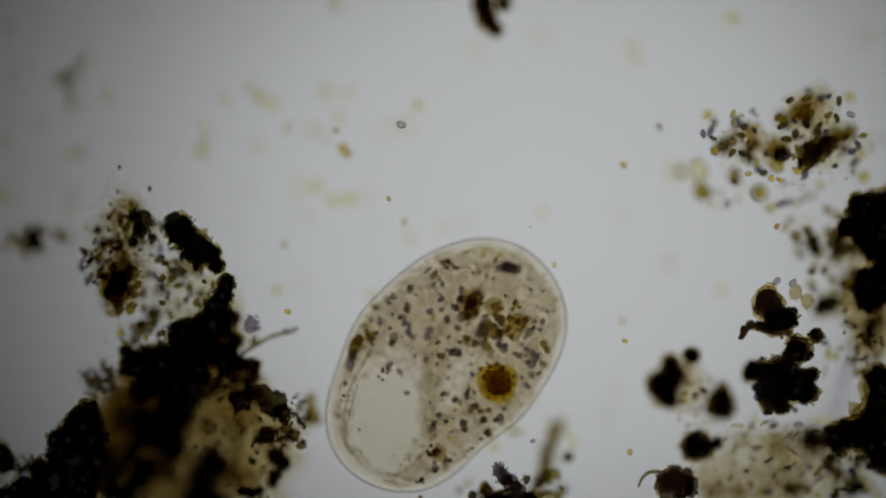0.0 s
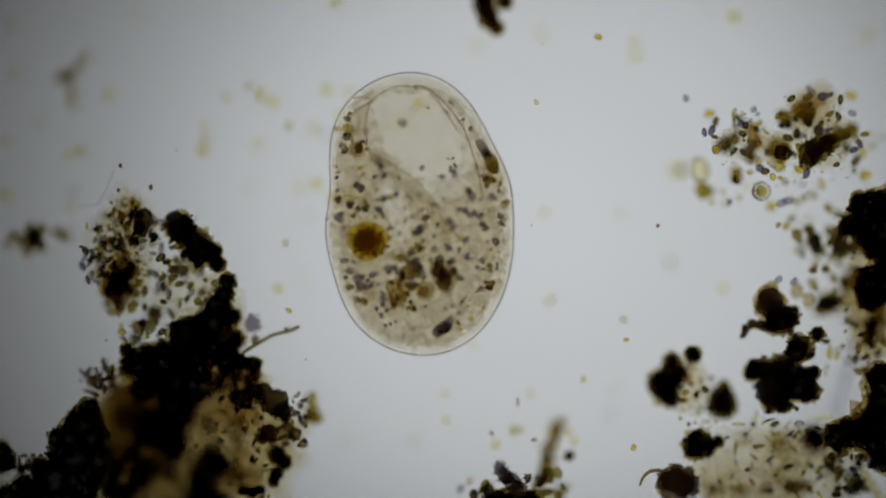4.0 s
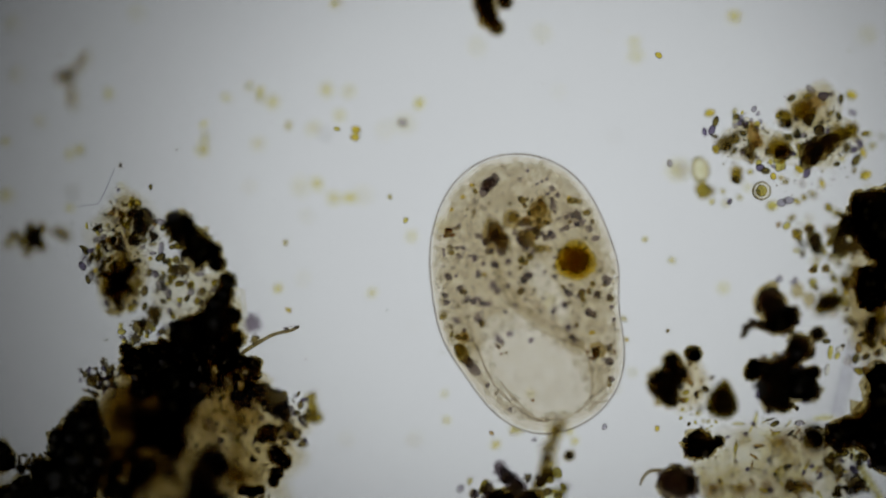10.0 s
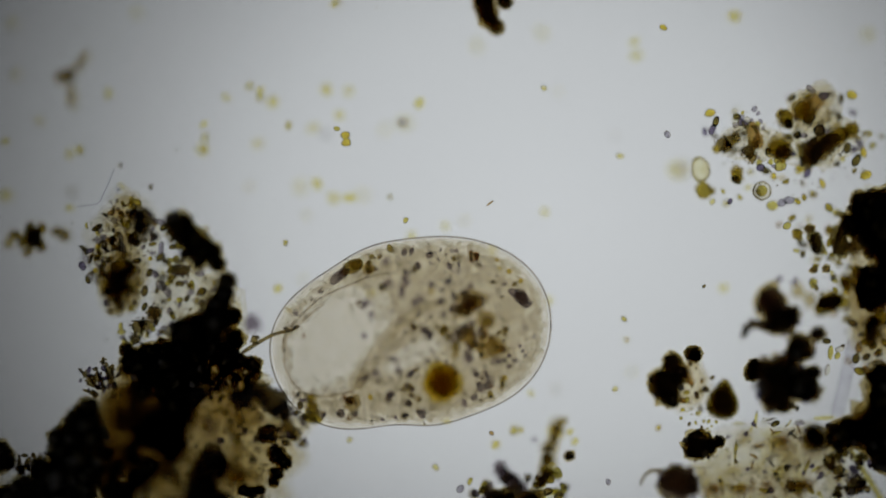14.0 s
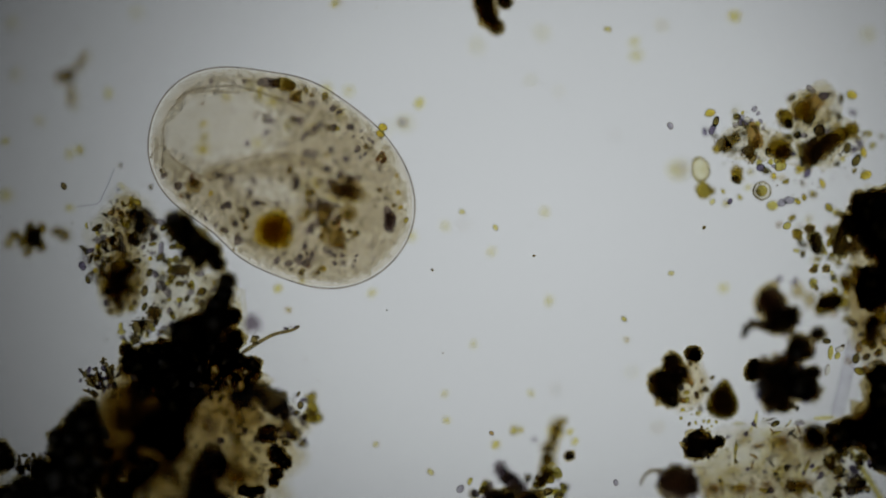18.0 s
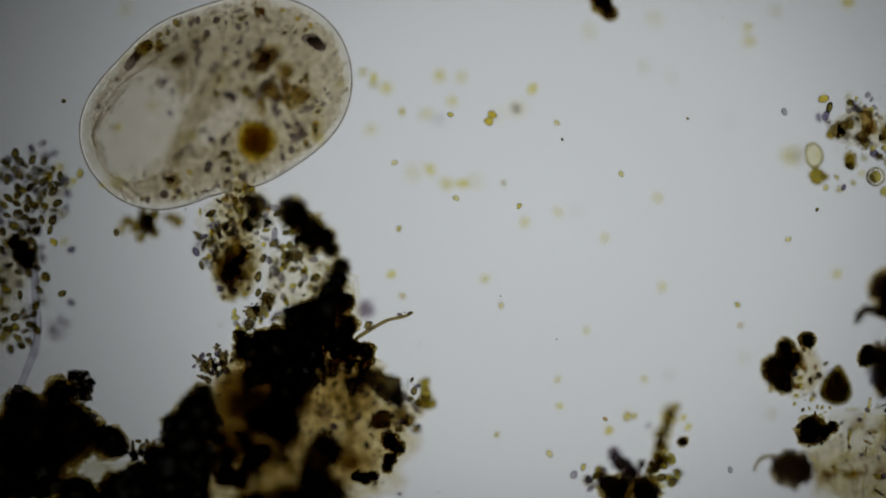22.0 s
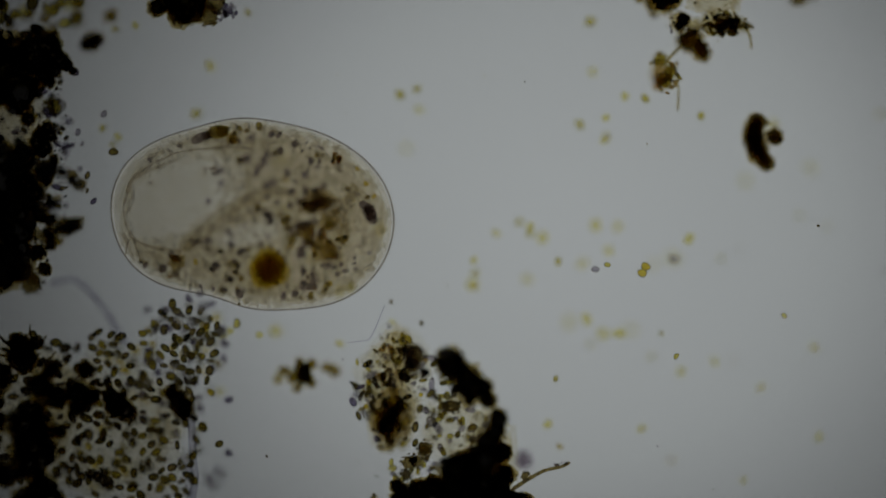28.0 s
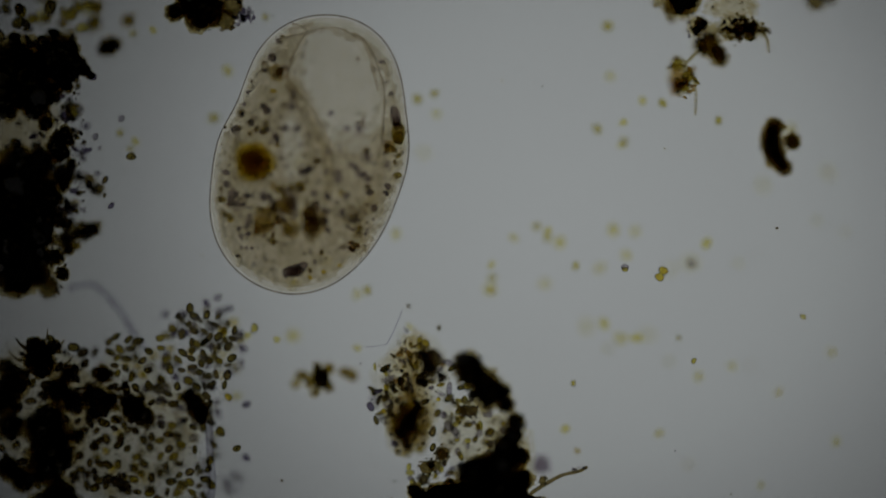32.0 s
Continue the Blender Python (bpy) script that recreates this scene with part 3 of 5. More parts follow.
for px, py, qx, qy in ((-460, 370, -482, 350), (-470, 390, -495, 372), (-420, 372, -396, 352), (-450, 410, -488, 396), (-410, 400, -380, 380), (-395, 420, -352, 396), (-380, 440, -338, 424), (-430, 355, -426, 332)):
    way = [Vector(um(px, py)), Vector(um((px + qx) / 2 + rnd.uniform(-4, 4), (py + qy) / 2 + 4)), Vector(um(qx, qy))]
    part("splinter", rod_mesh("splinter", [(q.x - c.location.x / UM, q.y - c.location.y / UM, rnd.uniform(105, 122)) for q in way], rnd.uniform(2, 4), 7, 0.4), rnd.choice((BARK, UMBER)), c)
for pts, r in (([(-390, 262), (-345, 256), (-300, 300), (-272, 345), (-255, 372)], 6), ([(-152, 560), (-145, 600), (-140, 660)], 6)):
    fibre(c, pts, r, 80, "pale grey fibre", GLASS_DIM)
cells(c, -95, 610, 30, 20, 9, (6, 9), (SLATE, CELL_GREY), (40, 70))

# ---- black bank at the far left ----
c = clump_at("detritus_clump", "black ragged bank of debris", -450, 50)
heap(c, [(-420, -149, 34), (-462, -105, 44), (-480, -139, 40), (-398, -160, 24), (-372, -134, 13), (-385, -145, 14), (-500, -80, 36), (-448, -62, 20), (-425, -85, 18), (-404, -118, 16), (-482, 55, 42), (-440, 42, 22),
         (-408, 4, 13), (-406, 24, 13), (-462, 100, 36), (-432, 84, 19), (-442, 140, 22), (-424, 118, 11), (-392, -96, 9), (-384, 42, 8), (-392, 62, 11), (-398, 80, 9), (-392, 150, 9), (-390, 192, 9), (-495, 111, 45), (-470, 180, 38), (-430, 172, 15), (-445, 205, 22), (-455, 228, 28), (-480, 241, 32), (-495, 191, 40)],
     100, BLACK, 12, mats=DARKS, dense=0.8)
slime(c, -470, 40, 60, 200, 60, SLIME, 0, 19)
cells(c, -450, 30, 75, 220, 90, (6, 13), (BARK, UMBER, OLIVE, SLATE), (60, 150), (0.5, 0.9))
heap(c, [(-365, 160, 17), (-345, 158, 12), (-395, 56, 14), (-352, 70, 9), (-335, 85, 8), (-425, 258, 20), (-400, 180, 14)], 90, UMBER, mats=BROWNS)
heap(c, [(-362, -125, 9), (-350, -115, 6), (-385, -118, 12), (-400, -105, 12), (-400, 20, 12), (-396, -8, 9), (-404, 66, 12), (-420, 100, 14), (-408, 140, 12), (-400, 235, 10), (-412, 205, 12), (-430, -30, 10)], 112, BLACK, 14, mats=DARKS)
cells(c, -392, 10, 34, 210, 44, (4, 8), (BARK, UMBER, OLIVE, SLATE, ALGA_DARK), (90, 150), (0.4, 0.8))
flecks(c, -400, 40, 40, 220, 200, (1.2, 4.5), (90, 140), BARK)
heap(c, [(-318, -168, 14), (-308, -172, 10), (-328, -162, 9)], 70, BLACK, mats=(UMBER, OLIVE), dense=0.3)
heap(c, [(-388, 120, 11), (-362, 20, 7)], 160, SLATE, mats=(SLATE,))
cells(c, -470, -200, 70, 60, 30, (8, 14), (ALGA_DARK, OLIVE, UMBER), (60, 170))
cells(c, -385, -215, 60, 40, 14, (9, 14), (OLIVE, ALGA), (40, 90))

for px, py, long, wide, turn in ((-464, -207, 10, 6, -45), (-484, -184, 11, 7, 5), (-459, -175, 13, 5, -65), (-434, -180, 10, 6, -10), (-479, -162, 11, 6, -20), (-378, -114, 9, 6, 5), (-348, -114, 10, 7, -20)):
    cell(c, px, py, long, wide, turn, 122, BARK if px < -400 else SLATE)
heap(c, [(-392, 58, 12), (-408, 54, 11), (-369, 64, 9), (-341, 87, 9), (-350, 80, 7)], 156, BARK, 8, mats=(SLATE, BARK))
blob(c, -389, 121, 23, 10, 12, 158, SLATE)
blob(c, -357, 160, 26, 12, 10, 84, BARK)
blob(c, -392, 172, 16, 12, -30, 84, BARK)
blob(c, -377, 186, 10, 8, 0, 80, OLIVE)
blob(c, -424, 253, 15, 12, 0, 62, OLIVE)
heap(c, [(-404, -5, 12), (-412, 12, 13), (-395, -16, 9), (-388, 0, 8)], 118, BLACK, 10, mats=DARKS)
for px, py in ((-400, -208), (-428, -218), (-284, -215), (-340, -236), (-385, -190)):
    blob(c, px, py, rnd.uniform(9, 14), rnd.uniform(8, 12), 30, rnd.uniform(55, 80), OLIVE)
spread(c, ((-350, 10, 40, 60), (-340, 90, 40, 40)), 14, 16, (5, 8), (SLATE, CELL_GREY, UMBER), (112, 165), (0.5, 0.8))

c = clump_at("detritus_clump", "black lump with a grainy brown tail", -130, -225)
heap(c, [(-150, -232, 34), (-170, -245, 26), (-200, -228, 14)], 110, BLACK, mats=DARKS)
heap(c, [(-110, -215, 18), (-98, -235, 18)], 115, UMBER, mats=BROWNS)
cells(c, -80, -218, 20, 14, 20, (4, 7), (SLATE, CELL_GREY), (110, 140))

# ---- tuft at the top ----
c = clump_at("detritus_clump", "brown crumbly clump with a ragged tuft of fibres", 760, -190)
heap(c, [(692, -246, 32), (665, -255, 20), (725, -203, 17), (745, -168, 20), (762, -150, 18), (782, -200, 20), (800, -202, 18), (822, -198, 17), (750, -195, 14)], 84, VEIL, 10, mats=(UMBER, OLIVE, OLIVE))
wisps(c, 806, -197, 34, 15, 44, (4, 9), (84, 122), (UMBER, RIND, OLIVE, UMBER))
blob(c, 745, -172, 22, 17, -20, 78, OLIVE)
blob(c, 764, -152, 15, 19, 30, 72, OLIVE)
blob(c, 692, -112, 17, 22, 10, 62, AMBER)
wisps(c, 738, -170, 14, 14, 10, (6, 11), (50, 90), (UMBER, OLIVE, OLIVE))
wisps(c, 695, -250, 24, 18, 12, (8, 14), (90, 120), (BARK, UMBER))
heap(c, [(700, -252, 26), (730, -205, 9), (722, -196, 6)], 112, BLACK, mats=BROWNS)
cells(c, 805, -198, 42, 22, 50, (2.5, 5), (UMBER, BARK, OLIVE), (105, 130))
cells(c, 725, -195, 22, 22, 20, (2.5, 5), (UMBER, BARK, CELL_GREY), (105, 130))
cells(c, 705, -105, 22, 32, 24, (2.5, 6), (UMBER, OLIVE, AMBER), (90, 125))
heap(c, [(935, -247, 16), (960, -262, 18)], 60, UMBER, mats=BROWNS)
heap(c, [(690, -135, 12), (708, -115, 11), (700, -95, 12)], 95, OLIVE, mats=BROWNS)
slime(c, 787, -237, 45, 20, 100, SLIME, 0, 7)
wisps(c, 769, -151, 10, 16, 6, (8, 13), (70, 100), (OLIVE, VEIL))
wisps(c, 689, -98, 10, 12, 6, (6, 11), (60, 90), (OLIVE, AMBER))
for pts, r in (([(670, -128), (690, -135), (712, -125), (722, -85), (721, -45)], 2.6), ([(735, -165), (715, -148), (700, -130)], 3.5), ([(838, -195), (848, -180), (852, -155)], 3)):
    part("fibre", rod_mesh("fibre", [(*(Vector(um(*q)) - Vector((c.location.x / UM, c.location.y / UM))), 98) for q in pts], r * 0.85), OLIVE, c)

# ---- curled dark worm of debris ----
c = clump_at("debris_curl", "dark curled sausage of debris with a round lump", 870, 10)
heap(c, [(862, -24, 14), (857, -5, 17), (858, 12, 17), (866, 30, 16), (878, 45, 13)], 88, BLACK, 4, mats=(UMBER, OLIVE), dense=0.1)
heap(c, [(894, 1, 13)], 88, BLACK, 6, mats=(UMBER, OLIVE), dense=0.1)
wisps(c, 893, -18, 8, 10, 4, (5, 9), (40, 70), (GREENISH, PALE))

# ---- clump of cells at the upper right ----
c = clump_at("cell_clump", "airy clump of olive and brown cells in thin slime", 1400, 250)
slime(c, 1440, 190, 46, 38, 90, SLIME, 30, 8)
slime(c, 1330, 250, 50, 34, 110, HAZE, 0, 25)
slime(c, 1450, 250, 60, 48, 110, HAZE, 0, 26)
flecks(c, 1400, 260, 130, 90, 160, (1, 2.6), (110, 165), UMBER)
# its dark lumps
heap(c, [(1432, 272, 20), (1450, 262, 22), (1428, 288, 14), (1468, 255, 15)], 146, UMBER, 12, mats=(UMBER, OLIVE, OLIVE, SLATE))
heap(c, [(1440, 268, 20), (1458, 256, 15)], 138, UMBER, 6, mats=(UMBER, OLIVE))
heap(c, [(1278, 256, 13), (1292, 249, 12), (1304, 242, 9), (1288, 262, 9)], 100, UMBER, 9, mats=(OLIVE, UMBER, AMBER))
heap(c, [(1326, 268, 12), (1333, 258, 9), (1330, 278, 9)], 112, UMBER, 9, mats=(OLIVE, UMBER))
for px, py, rx, ry, turn, z, mat in (
        (1485, 240, 20, 17, 20, 100, OLIVE), (1509, 230, 15, 14, 0, 95, OLIVE), (1392, 208, 13, 19, 15, 96, OLIVE), (1396, 219, 8, 9, 0, 104, BARK), (1384, 270, 17, 15, 0, 152, SLATE), (1380, 262, 24, 21, 0, 88, OLIVE),
        (1334, 238, 13, 27, 12, 105, AMBER), (1345, 250, 9, 15, 0, 100, AMBER), (1305, 309, 12, 15, 0, 92, OLIVE), (1420, 195, 16, 20, -30, 112, OLIVE), (1440, 185, 26, 18, 40, 84, AMBER), (1205, 302, 17, 16, 0, 210, PALE_GREY)):
    blob(c, px, py, rx, ry, turn, z, mat)
# single cells round them
for px, py, long, wide, turn, z, mat in (
        (1312, 217, 7, 6.5, 0, 126, SLATE), (1260, 230, 10, 6, 70, 134, SLATE), (1267, 215, 10, 5.5, 75, 120, ALGA_DARK), (1257, 200, 10, 7, 15, 106, GOLD), (1304, 207, 7, 6, 0, 118, ALGA_DARK),
        (1411, 240, 7, 6, 0, 120, ALGA_DARK), (1360, 268, 6, 6, 0, 122, ALGA_DARK), (1303, 319, 9, 6, -30, 122, ALGA_DARK), (1346, 297, 8, 7, 0, 126, SLATE), (1381, 294, 11, 9, 30, 118, ALGA)):
    cell(c, px, py, long, wide, turn, z, mat)
for px, py, long, wide, turn, z, mat in (
        (1428, 306, 10, 6, 70, 140, SLATE), (1435, 158, 10, 5.5, -40, 122, CELL_GREY), (1457, 170, 9, 8, 0, 132, SLATE), (1516, 284, 12, 7, 60, 108, ALGA_DARK), (1533, 310, 11, 8, 25, 104, GOLD),
        (1500, 262, 10, 7, 70, 106, ALGA_DARK), (1529, 270, 10, 6, 100, 96, GOLD), (1508, 168, 10, 8, -20, 98, GOLD), (1396, 355, 10, 7, 0, 128, CELL_GREY), (1384, 359, 9, 7, 20, 130, CELL_GREY)):
    cell(c, px, py, long, wide, turn, z, mat)
for px, py, long, wide, turn, z, mat in (
        (1368, 364, 11, 9, 0, 98, ALGA), (1456, 325, 10, 5, 110, 96, GOLD), (1450, 231, 11, 10, 0, 124, BARK), (1432, 210, 12, 8, 30, 120, ALGA_DARK), (1482, 244, 8, 7, 0, 126, SLATE), (1420, 240, 10, 5, 0, 124, CELL_GREY)):
    cell(c, px, py, long, wide, turn, z, mat)
spread(c, ((1330, 215, 30, 22), (1362, 290, 30, 16)), 26, 8, (3.5, 6.5), (CLEAR, CELL_GREY, ALGA), (112, 134), (0.5, 0.9))
spread(c, ((1300, 240, 62, 44), (1370, 300, 60, 34)), 20, 13, (5, 9), (ALGA_DARK, SLATE, ALGA, GOLD), (140, 168), (0.5, 0.8))
spread(c, ((1450, 230, 82, 72),), 28, 14, (6, 10), (ALGA_DARK, SLATE, ALGA_DARK, OLIVE), (142, 170), (0.55, 0.8))
spread(c, ((1520, 230, 44, 40), (1500, 290, 40, 30), (1420, 330, 60, 30), (1300, 345, 50, 20)), 18, 16, (5, 8), (OLIVE, ALGA, GREENISH), (76, 104), (0.55, 0.85))
x, y = um(1240, 300)
part("ghost_cell", PALE_CELLS[1], PALE, c, at(x - c.location.x / UM, y - c.location.y / UM, 98, 23, 17, 14, 100), "pale yellow empty cell")
x, y = um(1348, 338)
ring_cell = part("ring_cell", PALE_CELLS[0], CLEAR, c, at(x - c.location.x / UM, y - c.location.y / UM, 130, 17, 17, 12, 0), "round clear cell with a thick wall")
part("core", DISC, ALGA, c, at(x - c.location.x / UM, y - c.location.y / UM, 130, 10, 10, 8, 0), sub=ring_cell)
x, y = um(1247, 335)
part("green_blob", CRUMBS[2], OLIVE, c, at(x - c.location.x / UM, y - c.location.y / UM, 90, 14))

# ---- right bank ----
c = clump_at("detritus_clump", "dark ragged bank of debris with brown slime", 1530, 480)
slime(c, 1540, 560, 40, 70, 60, SLIME, 0, 9)
slime(c, 1560, 480, 60, 160, 50, SLIME, 0, 10)
heap(c, [(1530, 385, 30), (1558, 365, 32), (1562, 410, 44), (1520, 355, 14), (1500, 400, 16), (1540, 500, 27), (1542, 522, 24), (1575, 500, 34), (1590, 440, 50)], 140, BLACK, 12, mats=DARKS, dense=0.7)
heap(c, [(1520, 432, 16), (1508, 440, 12)], 85, UMBER, mats=(UMBER, OLIVE))
heap(c, [(1470, 535, 20), (1455, 545, 14), (1495, 535, 12), (1500, 500, 14)], 70, OLIVE, mats=(OLIVE, UMBER, AMBER))
heap(c, [(1556, 666, 20), (1568, 690, 34), (1560, 745, 42), (1530, 765, 32), (1490, 770, 26), (1500, 752, 12), (1570, 800, 36)], 138, BLACK, 12, mats=DARKS, dense=0.7)
heap(c, [(1446, 778, 22), (1440, 768, 14)], 66, BLACK, 8, mats=DARKS, dense=0.5)
heap(c, [(1462, 540, 12), (1480, 533, 11)], 80, BARK, 10, mats=(UMBER, OLIVE))
for px, py, rx, ry, turn, z, mat in ((1445, 430, 13, 23, 12, 100, BARK), (1487, 430, 15, 27, -4, 104, BARK), (1412, 415, 8, 12, 20, 112, OLIVE), (1433, 405, 10, 8, 0, 110, UMBER), (1462, 476, 8, 7, 0, 116, UMBER),
                                     (1440, 478, 8, 6, 0, 124, UMBER), (1516, 478, 9, 10, 0, 92, OLIVE), (1540, 448, 12, 10, 0, 110, UMBER), (1470, 408, 9, 9, 0, 88, OLIVE)):
    blob(c, px, py, rx, ry, turn, z, mat)
wisps(c, 1552, 578, 22, 56, 14, (8, 15), (40, 100), (RIND, UMBER, OLIVE))
wisps(c, 1510, 385, 30, 26, 10, (6, 11), (70, 110), (RIND, UMBER, OLIVE))
cells(c, 1440, 400, 50, 60, 22, (5, 8.5), (ALGA, OLIVE, ALGA_DARK), (60, 118))
cells(c, 1470, 480, 40, 45, 18, (5, 8.5), (ALGA, ALGA_DARK, OLIVE), (60, 118))
blob(c, 1500, 505, 9, 16, 0, 84, OLIVE)
blob(c, 1470, 536, 24, 14, 10, 104, OLIVE)
blob(c, 1462, 535, 14, 10, 0, 110, UMBER)
wisps(c, 1520, 560, 60, 150, 20, (2.5, 6), (145, 168), (UMBER, SLATE, BARK))
cells(c, 1530, 600, 40, 70, 22, (7, 11), (UMBER, OLIVE, AMBER), (60, 140))
part("algal_thread", rod_mesh("algal_thread", [(*(Vector(um(*q)) - Vector((c.location.x / UM, c.location.y / UM))), 80) for q in [(1505, 795), (1530, 835), (1565, 890)]], 6, 8, 1.0), ALGA, c, label="pale green algal thread")
for px, py, long, wide, turn, z, mat in ((1463, 604, 8, 5, 0, 118, ALGA_DARK), (1470, 624, 13, 5, 85, 120, ALGA), (1464, 655, 10, 4.5, 80, 121, CLEAR), (1486, 618, 8, 5, 20, 118, CLEAR), (1482, 630, 7, 5, 60, 118, ALGA), (1492, 612, 4, 3, 0, 120, UMBER),
                                          (1515, 635, 9, 7, 80, 112, ALGA_DARK), (1440, 500, 8, 8, 0, 100, ALGA), (1498, 515, 6, 8, 0, 90, GOLD)):
    cell(c, px, py, long, wide, turn, z, mat)
fibre(c, [(1512, 600), (1500, 660), (1480, 740)], 10, 85, "broad clear fibre")

for label, rows, z, extra in (
        ("dark knobbly lump with a crooked arm", [(1380, 568, 26), (1398, 560, 17), (1362, 576, 12), (1345, 574, 8), (1330, 573, 7), (1320, 582, 6), (1314, 593, 4)], 165, (BARK, SLATE, UMBER)),
        ("large black lump of several knobs", [(1418, 612, 23), (1408, 625, 18), (1352, 652, 20), (1386, 645, 20), (1372, 680, 32), (1415, 680, 28), (1365, 708, 20), (1446, 592, 12), (1432, 695, 18), (1438, 660, 13), (1395, 665, 24), (1384, 716, 14)], 160, (BLACK, UMBER, SLATE)),
        ("black lump with brown crumbs", [(1178, 682, 26), (1190, 642, 15), (1188, 708, 14), (1205, 660, 12)], 100, (BLACK, UMBER)),
        ("small dark grainy round knob", [(1228, 627, 13)], 120, (UMBER, BLACK)),
        ("small grainy black lump with a tail", [(1236, 788, 24), (1258, 790, 10), (1272, 782, 9)], 118, (BLACK, UMBER, SLATE)),
        ("small dark brown crumbly lump", [(1332, 660, 13), (1335, 645, 9)], 118, (UMBER,))):
    c = clump_at("debris_lump", label, rows[0][0], rows[0][1])
    heap(c, rows, z, BLACK, 14, mats=extra, dense=0.15 if z >= 145 else 0.45)
c = next(o for o in bpy.data.objects if o.get("label", "").startswith("large black lump"))
wisps(c, 1436, 672, 14, 32, 10, (5, 10), (118, 140), (UMBER, OLIVE, RIND))
wisps(c, 1338, 655, 12, 14, 6, (4, 8), (118, 135), (UMBER, AMBER))
wisps(c, 1395, 720, 24, 8, 7, (4, 8), (118, 140), (UMBER, OLIVE, BARK))
c = next(o for o in bpy.data.objects if o.get("label", "").startswith("dark knobbly lump"))
for px, py, rx, ry, turn, mat in ((1362, 532, 26, 27, 0, SMOKE), (1358, 524, 20, 17, 20, SLATE), (1374, 545, 20, 18, 0, SLATE), (1348, 545, 14, 14, 0, SMOKE)):
    blob(c, px, py, rx, ry, turn, 164, mat, "knob", 12)
c = clump_at("debris_lump", "dark olive teardrop-shaped lump of debris", 1280, 708)
bm = bmesh.new()
bmesh.ops.create_uvsphere(bm, u_segments=28, v_segments=20, radius=1.0)
for v in bm.verts:
    f = (v.co.y + 1) / 2
    v.co.x *= 1.05 - 0.62 * f ** 1.6
    v.co.y += 0.35 * f ** 3
    v.co *= 1 + 0.06 * noise.noise(v.co * 3)
drop = scaled_mesh(bm, "drop")
skin = part("skin", drop, OLIVE, c, at(0, -4, 92, 30, 28, 20, -6))
part("skin", drop, RIND, c, at(0, -4, 92, 33, 31, 21, -6))
part("core", drop, BARK, c, at(1, -6, 92, 25, 23, 17, -6), sub=skin)
part("core", drop, UMBER, c, at(2, -8, 90, 18, 17, 12, -6), sub=skin)
heap(c, [(1272, 690, 6), (1290, 725, 7)], 60, BARK, mats=(OLIVE, UMBER))
c = clump_at("debris_lump", "dark rounded lump with a brown middle and a thin curved arm", 1200, 850)
heap(c, [(1178, 840, 12), (1172, 856, 11), (1226, 852, 12), (1218, 836, 11), (1202, 878, 12), (1196, 830, 10), (1224, 868, 11), (1180, 872, 11)], 156, SMOKE, 3, mats=(BARK, SLATE, SMOKE))
for px, py, rx, ry, turn, mat in ((1200, 854, 34, 28, -20, SLATE), (1192, 846, 24, 20, 30, VEIL_GREY), (1212, 860, 22, 18, -30, VEIL_GREY), (1204, 856, 12, 10, 0, AMBER)):
    blob(c, px, py, rx, ry, turn, 158, mat, "lobe", 14)
part("arm", rod_mesh("arm", [(*(Vector(um(*q)) - Vector((c.location.x / UM, c.location.y / UM))), 150) for q in [(1170, 832), (1150, 834), (1138, 845), (1132, 860)]], 3.5, 8, 0.6), UMBER, c)
for px, py in ((1410, 515), (1430, 530)):
    x, y = um(px, py)
    ob = thing("debris_haze", "small smoky grey scrap of debris", "debris", x, y)
    part("scrap", CRUMBS[4], VEIL, ob, at(0, 0, 180, 13, 11, 9))
c = clump_at("slime_shred", "shred of pale brown slime with grains", 1230, 680)
slime(c, 1225, 680, 30, 45, 60, SLIME, 0, 11)
cells(c, 1235, 690, 40, 50, 22, (4, 7), (AMBER, UMBER, ALGA), (80, 140))
spread(c, ((1228, 735, 24, 18), (1255, 752, 16, 10)), 14, 8, (2.5, 4.8), (CLEAR, ALGA, UMBER), (110, 128), (0.5, 0.9))
wisps(c, 1215, 665, 26, 22, 12, (5, 10), (70, 110), (AMBER, VEIL, OLIVE))

# ---- bed of rods at the lower right ----
c = clump_at("diatom_bed", "pale brown bed of slime full of slim rod-shaped cells", 1370, 830)
slime(c, 1370, 850, 150, 80, 50, HAZE, 0, 13)
slime(c, 1330, 870, 90, 45, 60, HAZE, 0, 29)
slime(c, 1420, 790, 60, 40, 60, HAZE, 0, 30)
cells(c, 1365, 825, 135, 85, 64, (6, 12), (AMBER, ALGA, PALE, GREENISH, ALGA_DARK), (100, 168), (0.16, 0.32), "rod_cell")
cells(c, 1365, 835, 130, 75, 46, (9, 20), (PALE, GREENISH, AMBER, GREENISH), (10, 60), (0.2, 0.4), "rod_cell")
wisps(c, 1385, 786, 22, 12, 8, (8, 14), (10, 45), (AMBER, GREENISH))
wisps(c, 1390, 850, 60, 24, 8, (6, 13), (30, 80), (AMBER, GREENISH, OLIVE))
wisps(c, 1300, 866, 50, 16, 7, (6, 12), (30, 80), (AMBER, GREENISH, OLIVE))
